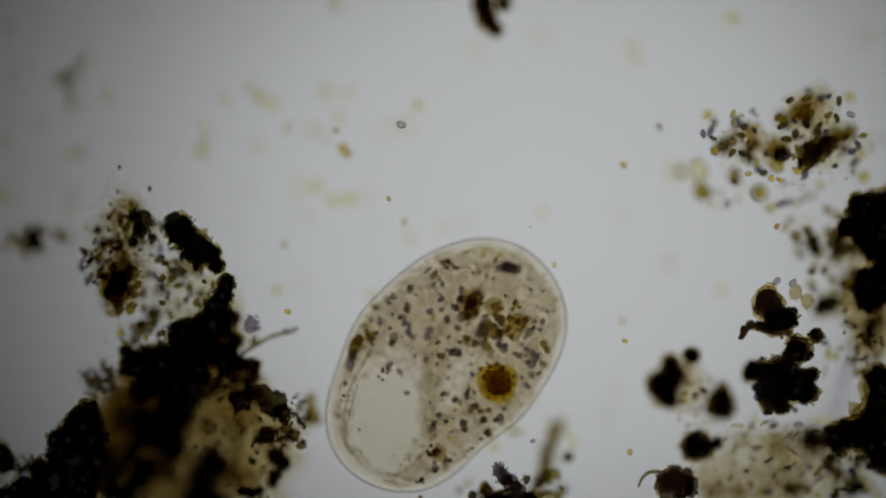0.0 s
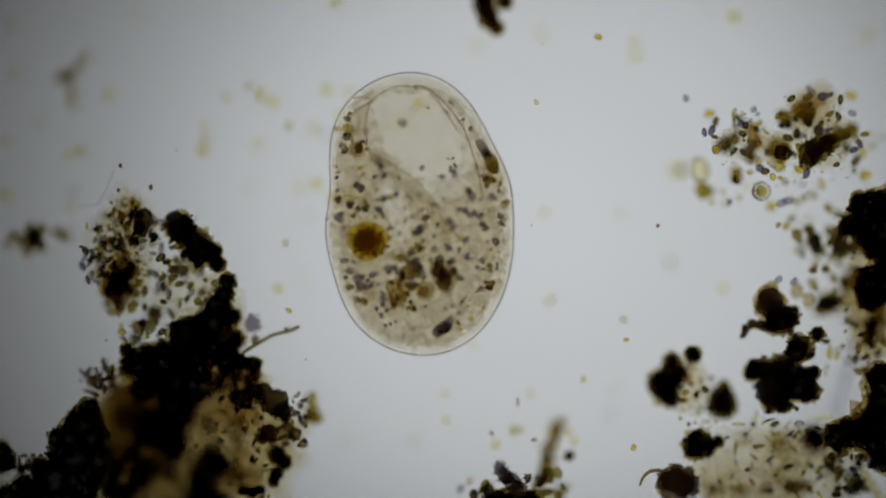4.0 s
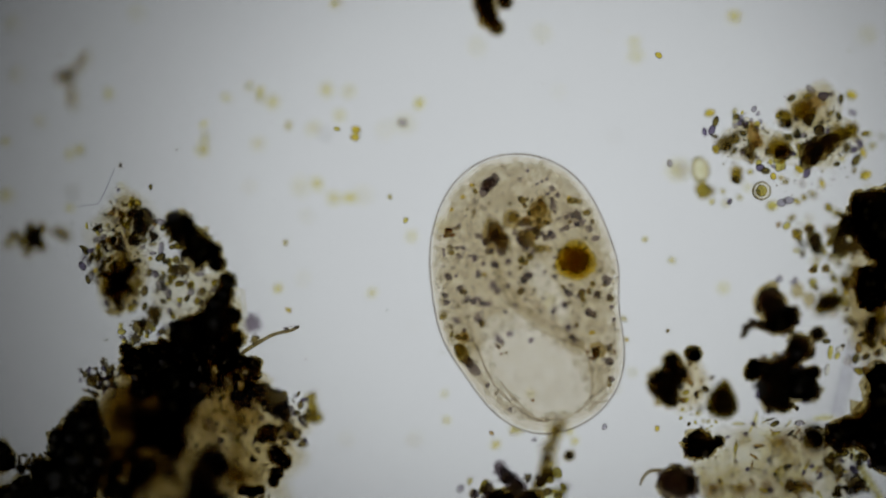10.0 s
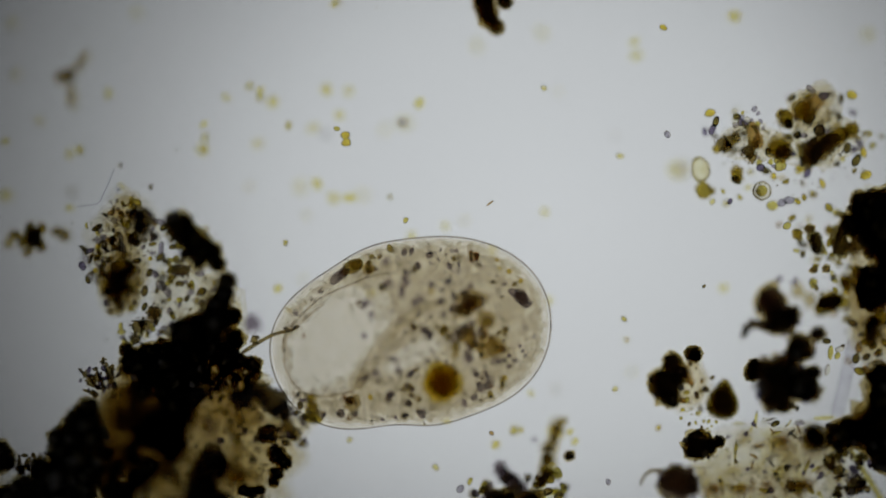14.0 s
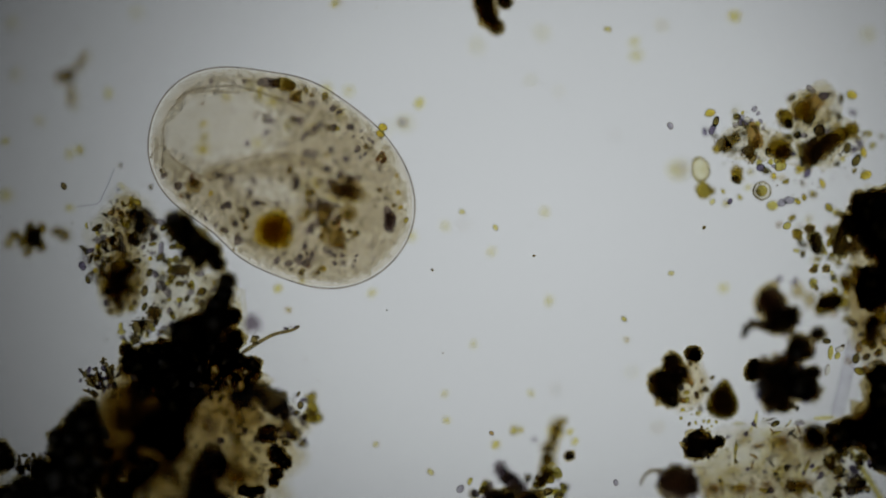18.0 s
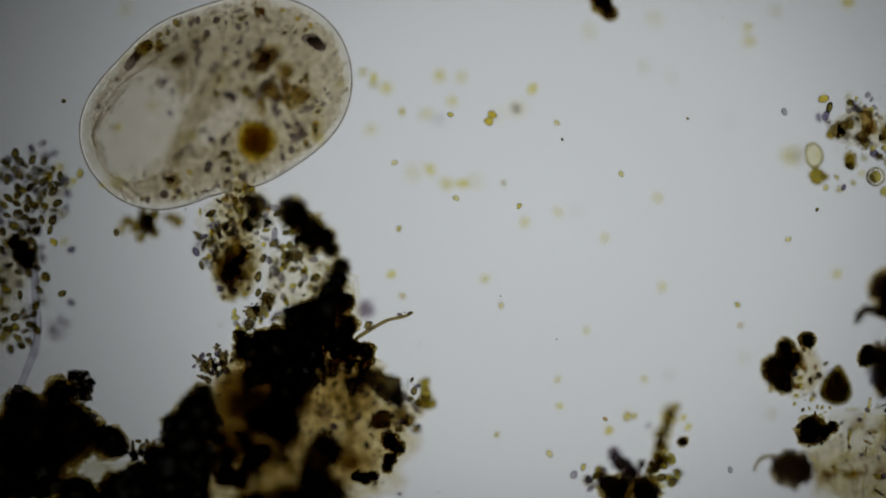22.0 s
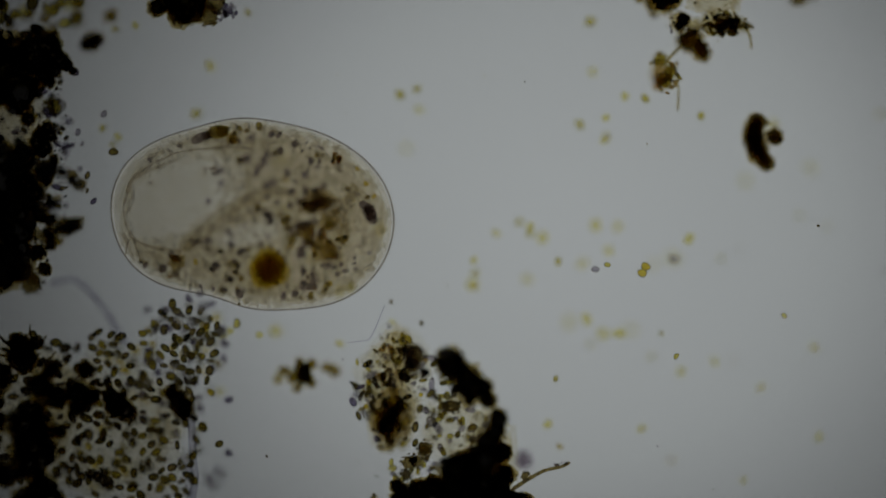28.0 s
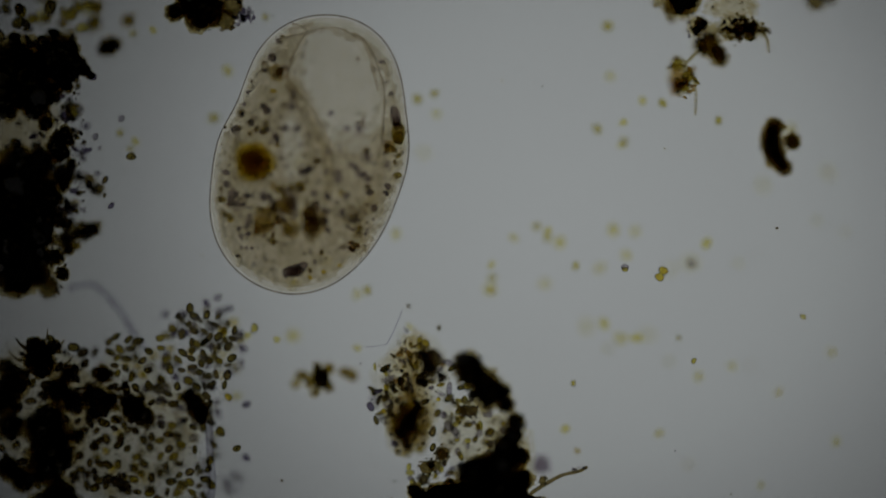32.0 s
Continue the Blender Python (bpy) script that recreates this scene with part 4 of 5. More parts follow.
for px, py, long, wide, turn, z, mat in (
        (1320, 768, 5, 4, 30, 124, SLATE), (1372, 750, 9, 5, 25, 122, ALGA_DARK), (1415, 749, 9, 5, 0, 140, CELL_GREY), (1323, 831, 5, 4, 0, 140, SLATE), (1392, 828, 5, 6, 0, 118, ALGA_DARK), (1437, 825, 5, 4, 40, 124, SLATE),
        (1428, 825, 12, 3, 65, 120, ALGA), (1460, 740, 20, 4, 3, 100, GREENISH), (1352, 868, 10, 4, -15, 120, ALGA), (1435, 868, 9, 4, -50, 120, ALGA), (1338, 742, 14, 3, 82, 110, GREENISH), (1364, 868, 6, 6, 20, 124, SLATE)):
    cell(c, px, py, long, wide, turn, z, mat)
flecks(c, 1365, 825, 135, 85, 150, (1, 2.6), (80, 150), UMBER)
cells(c, 1380, 820, 130, 80, 20, (3, 6), (CELL_GREY, SLATE, UMBER, ALGA_DARK), (90, 150))
cells(c, 1500, 840, 50, 40, 34, (6, 10), (UMBER, SLATE, ALGA_DARK), (80, 150))
heap(c, [(1468, 818, 11), (1483, 832, 9), (1515, 858, 17), (1400, 860, 10)], 120, UMBER, mats=(BLACK, UMBER))

# ---- clump at the bottom edge ----
c = clump_at("detritus_clump", "dark lump with grey cells and a brown twig", 920, 850)
heap(c, [(884, 828, 11), (892, 840, 14), (906, 852, 15), (920, 866, 14)], 158, SMOKE, 8, mats=(SLATE, SMOKE, BARK))
heap(c, [(898, 846, 11), (914, 862, 12), (934, 846, 7)], 154, BARK, 6, mats=(SLATE, SMOKE))
heap(c, [(890, 892, 24), (940, 896, 24)], 140, BLACK, mats=DARKS)
blob(c, 864, 866, 10, 15, 10, 160, SMOKE)
blob(c, 838, 876, 7, 10, 0, 158, SLATE)
cells(c, 845, 872, 35, 22, 20, (6, 10), (CELL_GREY, SLATE, ALGA), (90, 150))
cells(c, 975, 860, 30, 30, 20, (7, 11), (ALGA, OLIVE, UMBER), (70, 140))
for k in range(22):
    s = k / 21
    tx, ty = 950 + 42 * s + rnd.uniform(-6, 6), 880 - 138 * s + rnd.uniform(-4, 4)
    r = rnd.uniform(4, 8)
    x, y = um(tx, ty)
    part("twig_piece", rnd.choice(CRUMBS), rnd.choice((OLIVE, VEIL, GREENISH)), c, at(x - c.location.x / UM, y - c.location.y / UM, rnd.uniform(45, 80), r * 1.2, r * 0.9, r))
slime(c, 972, 808, 13, 66, 90, HAZE, -15, 31)
part("twig", rod_mesh("twig", [(*(Vector(um(*q)) - Vector((c.location.x / UM, c.location.y / UM))), 62) for q in [(950, 885), (962, 830), (978, 790), (990, 745)]], 4, 10, 0.7), OLIVE, c, label="olive brown plant twig")
blob(c, 1008, 807, 11, 10, 0, 100, UMBER)
blob(c, 1008, 808, 7, 7, 0, 104, BARK)
wisps(c, 987, 758, 13, 16, 8, (5, 10), (45, 80), (OLIVE, GREENISH, VEIL))
wisps(c, 972, 812, 12, 24, 12, (6, 11), (50, 85), (OLIVE, GREENISH, VEIL))
wisps(c, 962, 848, 10, 18, 8, (5, 9), (80, 115), (UMBER, OLIVE))
for px, py, r in ((1010, 765, 7), (1018, 782, 8), (877, 788, 9), (910, 763, 9), (923, 762, 6)):
    cell(c, px, py, r, r * 0.75, 60, 88, GREENISH)

# ---- small loose bits ----
c = clump_at("debris_star", "dark speck with pale olive lobes", 58, 420)
for px, py, rx, ry, turn, z, mat in ((58, 422, 16, 20, 15, 80, BARK), (60, 418, 11, 13, 0, 84, BARK), (40, 428, 12, 9, 30, 74, OLIVE), (72, 404, 11, 9, 30, 74, OLIVE), (72, 438, 9, 8, 0, 72, OLIVE), (26, 416, 12, 9, -20, 66, OLIVE),
                                     (14, 430, 9, 8, 0, 62, GREENISH), (100, 410, 12, 8, -10, 66, OLIVE), (114, 418, 10, 9, 0, 62, OLIVE), (48, 446, 9, 8, 0, 72, OLIVE), (52, 400, 8, 8, 0, 74, OLIVE)):
    blob(c, px, py, rx, ry, turn, z, mat)
c = clump_at("debris_fork", "faint olive forked scrap of debris", 120, 130)
for px, py, rx, ry, turn, mat in ((113, 134, 19, 12, -10, OLIVE), (120, 130, 12, 9, 20, GREENISH), (146, 102, 15, 6, 50, PALE), (138, 112, 10, 6, 40, GREENISH), (124, 160, 14, 6, 80, PALE), (125, 180, 11, 7, 85, GREENISH)):
    blob(c, px, py, rx, ry, turn, 34, mat)

# ---- single green cells adrift over the slide ----
ADRIFT = {
    92: [(190, 165, 12), (400, 172, 10), (460, 160, 9), (482, 180, 11), (577, 158, 11), (616, 160, 9), (553, 226, 12), (600, 203, 9), (357, 264, 11), (455, 254, 11), (121, 272, 11),
         (742, 182, 11), (68, 213, 10), (8, 346, 12), (590, 350, 14), (618, 350, 12), (560, 325, 12), (592, 6, 9), (1128, 97, 11), (1124, 72, 9)],
    100: [(491, 511, 9), (658, 519, 10), (972, 533, 9), (787, 698, 8), (838, 610, 8), (790, 745, 7), (878, 788, 9), (912, 762, 9), (940, 697, 8), (1283, 510, 9), (1302, 28, 12),
         (965, 375, 8), (870, 446, 8), (728, 418, 9), (788, 400, 8), (122, 368, 8), (215, 330, 8)],
    60: [(716, 216, 14), (680, 228, 10), (845, 78, 12), (20, 40, 12), (240, 20, 10), (1200, 300, 17), (960, 55, 12), (1540, 60, 12), (530, 330, 13), (640, 345, 12), (25, 130, 10)],
    96: [(229, -74, 9), (259, -84, 8), (263, -48, 8), (548, -21, 10), (594, -33, 8), (596, 1, 8), (664, -67, 9), (628, -71, 8), (763, -36, 8), (567, -204, 10), (571, -115, 8),
         (441, 152, 8), (460, 172, 8), (360, 220, 8), (361, 265, 9), (362, 243, 8), (510, 222, 8), (140, 265, 9), (-132, -40, 10), (-108, -125, 11)],
    105: [(-85, 352, 9), (-72, 345, 7), (-90, 453, 8), (-122, 515, 9), (-298, -14, 7), (-271, 1, 8), (-280, 15, 6), (-240, -196, 8), (-275, -190, 7), (-40, -219, 7), (8, 250, 8), (-20, 352, 7)],
}
for z, rows in ADRIFT.items():
    for px, py, r in rows:
        x, y = um(px, py)
        faint = z <= 60
        ob = new("floating_alga", SOFT_CELLS[rnd.randrange(4)])
        ob.matrix_basis = Matrix.Scale(UM, 4) @ at(x, y, z - (26 if z in (96, 105) else 34) + rnd.uniform(-18, 18), r * 1.02, r * rnd.uniform(0.68, 0.9), r * 0.6)
        if not ob.data.materials:
            ob.data.materials.append(None)
        ob.material_slots[0].link = "OBJECT"
        ob.material_slots[0].material = PALE if faint else (rnd.choice((ALGA, GREENISH)) if z in (96, 105) else rnd.choice((GREENISH, GREENISH, PALE)))
        tagged(ob, "pale yellow single-celled alga adrift" if faint else "yellow-green single-celled alga adrift in the water", "alga", "single algae adrift")

# pairs and sharp cells near the plane in focus
for px, py, z, r, mat, label in (
        (-106, 454, 108, 8, GOLD, "golden alga"), (-74, 467, 150, 8, SLATE, "violet grey oval cell"), (-120, 515, 108, 10, ALGA_DARK, "olive oval cell"), (-74, 561, 152, 8, SLATE, "violet grey oval cell"), (-60, 332, 100, 9, ALGA, "green oval alga"),
        (1240, -40, 118, 7, GOLD, "golden alga"), (718, 390, 118, 6, ALGA, "small green alga"), 
        (870, 767, 120, 5, AMBER, "tiny brown cell"),
        (1108, 601, 160, 5, GOLD, "small golden alga"), (945, 778, 160, 5, CELL_GREY, "tiny grey cell"), (690, 349, 160, 5, ALGA, "tiny green alga"),
        (511, 549, 160, 6, GOLD, "small golden alga"), (-91, 545, 118, 8, ALGA_DARK, "olive oval cell"),
        (-295, -39, 120, 7, CELL_GREY, "grey diamond-shaped cell"), (-278, 28, 120, 9, ALGA_DARK, "olive oval cell"), (-383, -51, 158, 22, GLASS_DIM, "round clear empty cell"), (-383, -51, 150, 18, OLIVE, "pale brown round cell inside a clear coat"), (-88, 204, 120, 5, ALGA_DARK, "dark round cell"),
        (208, 370, 120, 4, CELL_GREY, "tiny grey cell"), (596, 228, 118, 6, ALGA, "small green alga"), (1292, 357, 120, 6, SLATE, "tiny dark splinter"), 
        (1377, 398, 160, 6, AMBER, "small round brown cell"), (1508, 200, 160, 8, CELL_GREY, "grey oval cell"), (712, 218, 172, 9, VEIL_GREY, "purple grey round cell"),
        (1377, 495, 160, 8, CELL_GREY, "grey oval cell"), (1405, 498, 160, 8, CELL_GREY, "grey oval cell"), (1105, 565, 100, 6, ALGA, "small green alga"), (505, 430, 100, 6, ALGA, "small green alga")):
    x, y = um(px, py)
    ob = new("drifting_cell", CELLS[rnd.randrange(6)])
    ob.matrix_basis = Matrix.Scale(UM, 4) @ at(x, y, z, r, r * 0.72, r * 0.7)
    ob.material_slots[0].link = "OBJECT"
    ob.material_slots[0].material = mat
    tagged(ob, label + " drifting in clear water", "cell", "small cells near the plane of focus")

# ---- cells that the current carries ----
ADRIFTERS = []
DEEP = 30
CARRIED = (
    ("green", 118, 6, [(14.5, 884, 476), (16.5, 876, 462), (17, 867, 450), (17.5, 867, 427), (18, 877, 403), (18.5, 884, 371), (19, 890, 348), (20, 894, 334), (21, 897, 333), (24.5, 900, 332), (26.5, 906, 324), (32, 912, 312)]),
    ("green", 112, 6, [(14, 1089, 689), (14.5, 1113, 648), (16.5, 1171, 521), (17, 1179, 505), (18, 1188, 484), (19, 1191, 469), (20, 1193, 459), (21, 1194, 453), (26.5, 1197, 444)]),
    ("green", 106, 6, [(18.5, 535, 494), (19, 611, 524), (19.5, 649, 540), (20, 669, 551), (21, 679, 560), (22, 686, 566), (24.5, 687, 571), (25, 693, 573), (26.5, 711, 575)]),
    ("green", 108, 6, [(17.5, 822, 390), (18, 818, 375), (18.5, 801, 335), (19, 772, 309), (20, 761, 277), (21, 776, 254), (22, 785, 242), (24.5, 790, 234), (26.5, 800, 217)]),
    ("clear", 120, 7, [(28.5, 575, 236), (30, 587, 225), (32, 596, 224)]),
    ("clear", 120, 7, [(0, 1170, 221), (1.5, 1173, 200), (2, 1185, 187), (3.5, 1214, 173), (6, 1216, 182), (6.5, 1187, 255), (7, 1188, 296), (9, 1185, 291), (10.5, 1186, 285), (12, 1183, 257), (14, 1181, 238), (17, 1185, 223), (21, 1187, 223), (26.5, 1187, 224)]),
    ("dark", 120, 4, [(8.5, 1190, 470), (9, 1194, 498), (9.5, 1194, 544), (10, 1182, 586), (10.5, 1165, 605), (11.5, 1182, 600), (13, 1211, 576), (13.5, 1233, 539), (14, 1246, 507), (16.5, 1250, 424), (18, 1246, 403), (21, 1245, 397), (26.5, 1245, 393)]),
    ("clear", 122, 6, [(9.5, 1082, 735), (10, 1070, 756), (11, 1075, 794), (12, 1072, 838), (13, 1073, 852), (16.5, 1087, 854), (21, 1091, 856), (24.5, 1092, 858)]),
    ("green", 110, 7, [(12.5, 733, 780), (13, 762, 811), (14, 771, 828), (14.5, 745, 836), (16.5, 744, 842), (18, 762, 836), (20, 771, 831), (24, 772, 828)]),
    ("green", 100, 6, [(13, 612, 779), (14, 619, 779), (16.5, 637, 772), (18, 665, 787), (20, 678, 795), (24, 679, 795)]),
    ("green", 104, 7, [(10, 1190, 461), (11, 1184, 446), (12, 1168, 400), (13, 1150, 390), (13.5, 1119, 328), (14, 1098, 276), (14.5, 1088, 247), (16.5, 1080, 126), (18, 1076, 51), (19, 1078, 14), (21, 1082, -40)]),
    ("dark", 121, 3, [(17, 731, 578), (17.5, 758, 527), (18, 765, 478), (18.5, 751, 424), (19, 700, 376), (19.5, 680, 352), (20.5, 744, 309), (21, 771, 296), (22, 794, 272), (24, 809, 268), (25.5, 823, 224), (26.5, 833, 199)]),
    ("dark", 119, 3, [(16.5, 795, 573), (17, 845, 559), (17.5, 907, 507), (18, 945, 453), (19, 978, 360), (20, 995, 297), (21, 1009, 257), (22, 1016, 235), (24, 1026, 217), (26.5, 1044, 158), (30, 854, 160), (32, 865, 155)]),
    ("green", 116, 6, [(20.5, 541, 381), (21, 578, 369), (21.5, 593, 373), (22, 606, 376), (23, 605, 387), (24, 608, 395), (25, 637, 393), (26, 667, 392), (26.5, 676, 392)]),
    ("green", 112, 6, [(21.5, 440, 330), (22, 497, 313), (22.5, 502, 325), (23, 485, 341), (24, 452, 367), (24.5, 479, 370), (25, 508, 365), (26, 552, 369), (26.5, 568, 369)]),
    ("green", 150, 5, [(0, 983, 466), (0.5, 986, 404), (1, 949, 379), (1.5, 849, 364), (2, 834, 356), (2.5, 784, 271), (3, 824, 197), (3.5, 910, 184), (6, 990, 160)]),
    ("dark", 158, 4, [(0, 746, 877), (0.5, 835, 786), (1, 997, 686), (1.5, 1115, 625), (2, 1170, 545), (3, 1178, 464), (3.5, 1174, 432), (6, 1107, 288), (8, 1090, 240)]),
    ("gold", 130, 7, [(0, 1106, 289), (1, 1095, 290), (1.5, 1073, 237), (2, 1060, 187), (3, 1057, 136), (3.5, 1060, 100), (5.5, 1055, 11), (6, 1057, 40), (6.5, 1090, 64), (7, 1112, 77), (8, 1155, 93), (9, 1161, 106), (11, 1171, 87), (13, 1173, 75), (14.5, 1174, 43)]),
    ("green", 120, 6, [(2.5, 940, 712), (3, 969, 691), (3.5, 1010, 675), (5.5, 1052, 668), (6, 1057, 664), (7, 1060, 660), (7.5, 1100, 640), (8, 1130, 650), (9, 1120, 660)]),
    ("dark", 120, 7, [(17, 124, 340), (18, 113, 330), (19, 107, 322), (20, 76, 335), (21, 38, 348), (21.5, 19, 428), (22, 5, 437), (22.5, -2, 461), (23, -16, 487), (24, -38, 465), (25, -60, 475), (25.5, -84, 460), (26.5, -108, 452)]),
    ("dark", 121, 3, [(27, -4, 560), (28.5, -8, 573), (29, -8, 579), (30, -13, 590), (31, -13, 601), (32, -11, 602)]),
    ("gold", 150, 6, [(0, 1117, 798), (3.5, 1121, 792), (6, 1133, 789), (6.5, 1155, 780), (8, 1160, 760), (13, 1166, 758)]),
    ("green", 112, 6, [(5.5, 1100, 378), (6, 1096, 346), (7, 1090, 330), (9, 1138, 423), (9.5, 1150, 436), (12, 1062, 300), (13, 1038, 268), (13.5, 1000, 201), (14, 963, 156), (14.5, 940, 141)]),
    ("rod", 122, 9, [(3.5, 915, 713), (5.5, 940, 706), (6, 953, 704), (8, 985, 690)]),
    ("rod", 122, 8, [(5, 980, 530), (6, 985, 512), (7, 1010, 500), (12, 894, 341), (13, 874, 364), (14, 867, 360), (14.5, 821, 397)]),
)
pair = thing("dividing_alga", "golden pair of algal cells that stick together, drifting", "alga")
for side in (-1, 1):
    part("cell", CELLS[1 + side], GOLD, pair, at(side * 6.6, 0, 0, 7.0, 8.6, 6, 0), "golden oval cell with a dark wall")
ADRIFTERS.append((pair, [(t, pose(um(px, py)[0] * UM, um(px, py)[1] * UM, 108 * UM, 0, 0, turn)) for t, px, py, turn in (
    (0, 611, 263, -51), (2, 603, 262, -45), (3.5, 612, 240, -50), (5.5, 640, 212, -60), (6, 643, 210, -60), (7, 620, 220, -72), (9, 630, 232, -93), (10, 629, 236, -97), (11, 630, 244, -101), (12, 631, 244, -98),
    (13, 623, 244, -90), (14, 612, 246, -82), (15.5, 650, 238, -100), (17, 675, 233, -112), (19, 674, 231, -112), (20, 666, 237, -121), (21, 668, 233, -116), (24.5, 663, 239, -116), (30, 661, 236, -118), (32, 661, 236, -118))]))
DRIFT_MATS = {"green": GREENISH, "clear": CELL_GREY, "dark": UMBER, "gold": GOLD, "rod": AMBER}
DRIFT_WORDS = {"green": "small yellow-green alga carried by the current", "clear": "small grey glassy cell carried by the current", "dark": "tiny dark grain carried by the current",
               "gold": "small golden alga carried by the current", "rod": "slim brown rod-shaped cell carried by the current"}
for kind, z, r, rows in CARRIED:
    ob = new("drifting_cell", CELLS[rnd.randrange(6)])
    ob.scale = (r * UM, r * UM * (0.22 if kind == "rod" else 0.74), r * UM * (0.22 if kind == "rod" else 0.7))
    ob.material_slots[0].link = "OBJECT"
    ob.material_slots[0].material = DRIFT_MATS[kind]
    tagged(ob, DRIFT_WORDS[kind], "cell", "cells carried by the current")
    # each rises from the depth into the current and sinks back out of focus
    z -= 12 if kind == "green" and z <= 120 else 0
    rows = [(t, px, py, z) for t, px, py in rows]
    (t, px, py, _), (t_end, qx, qy, _) = rows[0], rows[-1]
    rows = ([(0.0, px, py, DEEP)] * (t > 2) + [(t - 2, px, py, DEEP)] * (t > 3) + [(0.0, px, py, z)] * (0 < t <= 2) + rows
            + [(t_end + 2, qx, qy, DEEP)] * (t_end < 29) + [(32.0, qx, qy, DEEP)] * (t_end < 30) + [(32.0, qx, qy, z)] * (30 <= t_end < 32))
    turn, keys = rnd.uniform(0, 360), []
    for t, px, py, depth in rows:
        x, y = um(px, py)
        keys.append((t, pose(x * UM, y * UM, depth * UM, 0, 0, turn)))
        turn += rnd.uniform(-14, 14)
    ADRIFTERS.append((ob, keys))

# fine dust
bm = bmesh.new()
for k in range(110):
    x, y = um(rnd.uniform(-560, 1600), rnd.uniform(-270, 900))
    s = rnd.choice((0.8, 1.0, 1.3, 1.8))
    bmesh.ops.create_icosphere(bm, subdivisions=1, radius=s * UM, matrix=Matrix.Translation((x * UM, y * UM, rnd.uniform(95, 165) * UM)))
dust = new("dust", scaled_mesh(bm, "dust"))
dust.data.materials.append(UMBER)
tagged(dust, "fine dark dust specks strewn through the water", "dust", kind="stuff")

# ---- the ciliate ----
DEEP = 85.0
# its outline in polar form, the mouth end at -x: the mean radius, then cosine and sine of each harmonic
MEAN = 203.7
WAVES = ((-0.3, 0.2), (42.8, 7.8), (-2.8, -4.7), (3.6, 3.5), (-0.0, -0.3), (-0.5, -1.7), (-0.6, 1.4))


def body_radius(a):
    return MEAN + sum(p * math.cos((k + 1) * a) + q * math.sin((k + 1) * a) for k, (p, q) in enumerate(WAVES))


def body_point(rho, a):
    """A point of the outline's plane: rho 0 to 1 from the middle, a the angle."""
    r = rho * body_radius(a)
    return r * math.cos(a), r * math.sin(a)


def body_rho(x, y):
    return math.hypot(x, y) / body_radius(math.atan2(y, x))


def body_shell(scale, deep, wrinkle=0.0):
    bm = bmesh.new()
    rings = []
    for i in range(1, 40):
        f = math.pi * i / 40
        ring = []
        for k in range(144):
            a = math.tau * k / 144
            x, y = body_point(math.sin(f) ** 0.9 * scale, a)
            w = 1 + wrinkle * noise.noise(Vector((x * 0.03, y * 0.03, f)))
            ring.append(bm.verts.new((x * w, y * w, deep * math.cos(f))))
        rings.append(ring)
    top, bottom = bm.verts.new((0, 0, deep)), bm.verts.new((0, 0, -deep))
    for u, v in zip(rings, rings[1:]):
        for k in range(144):
            bm.faces.new((u[k], v[k], v[(k + 1) % 144], u[(k + 1) % 144]))
    for k in range(144):
        bm.faces.new((top, rings[0][k], rings[0][(k + 1) % 144]))
        bm.faces.new((bottom, rings[-1][(k + 1) % 144], rings[-1][k]))
    bmesh.ops.recalc_face_normals(bm, faces=bm.faces[:])
    return scaled_mesh(bm, "pellicle")


def oval(x, y, cx, cy, along, across, turn):
    """1 on the rim of an oval, less within."""
    a = radians(turn)
    dx, dy = x - cx, y - cy
    return math.hypot((dx * math.cos(a) + dy * math.sin(a)) / along, (dy * math.cos(a) - dx * math.sin(a)) / across)


def in_cavity(x, y):
    """The clear mouth cavity."""
    return min(oval(x, y, -142, 6, 106, 70, 40), oval(x, y, -178, -42, 52, 44, 0))


def in_bay(x, y):
    """The clear pocket beside the gullet."""
    return oval(x, y, -6, -36, 56, 20, 22)


def plasm(thick, rim, seed, bay=True, wide=1.0):
    """A cushion of cytoplasm that fills the body but leaves the cavity open."""
    step = 4.0
    nx, ny = 130, 100
    bm = bmesh.new()
    grid = {}
    for i in range(nx):
        for j in range(ny):
            x, y = (i - nx / 2) * step, (j - ny / 2) * step
            h = rim - body_rho(x, y)
            h = min(h, 0.45 * (in_cavity(x, y) - wide))
            h = min(h, 0.004 * (x + 225) + 0.02) if wide else h
            if bay:
                h = min(h, 0.35 * (in_bay(x, y) - wide))
            h += 0.07 * noise.noise(Vector((x * 0.02, y * 0.02, seed))) + 0.04 * noise.noise(Vector((x * 0.09, y * 0.09, seed)))
            if h > -0.01:
                z = thick * math.sqrt(max(h, 0.0) + 0.002)
                grid[i, j] = (bm.verts.new((x, y, z)), bm.verts.new((x, y, -z)))
    quads = [k for k in grid if (k[0] + 1, k[1]) in grid and (k[0], k[1] + 1) in grid and (k[0] + 1, k[1] + 1) in grid]
    edges = {}
    for i, j in quads:
        loop = [(i, j), (i + 1, j), (i + 1, j + 1), (i, j + 1)]
        bm.faces.new([grid[q][0] for q in loop])
        bm.faces.new([grid[q][1] for q in loop[::-1]])
        for p, q in zip(loop, loop[1:] + loop[:1]):
            edges[p, q] = 1
    for p, q in edges:
        if (q, p) not in edges:
            bm.faces.new((grid[p][1], grid[q][1], grid[q][0], grid[p][0]))
    for v in [v for v in bm.verts if not v.link_faces]:
        bm.verts.remove(v)
    return scaled_mesh(bm, "cytoplasm")


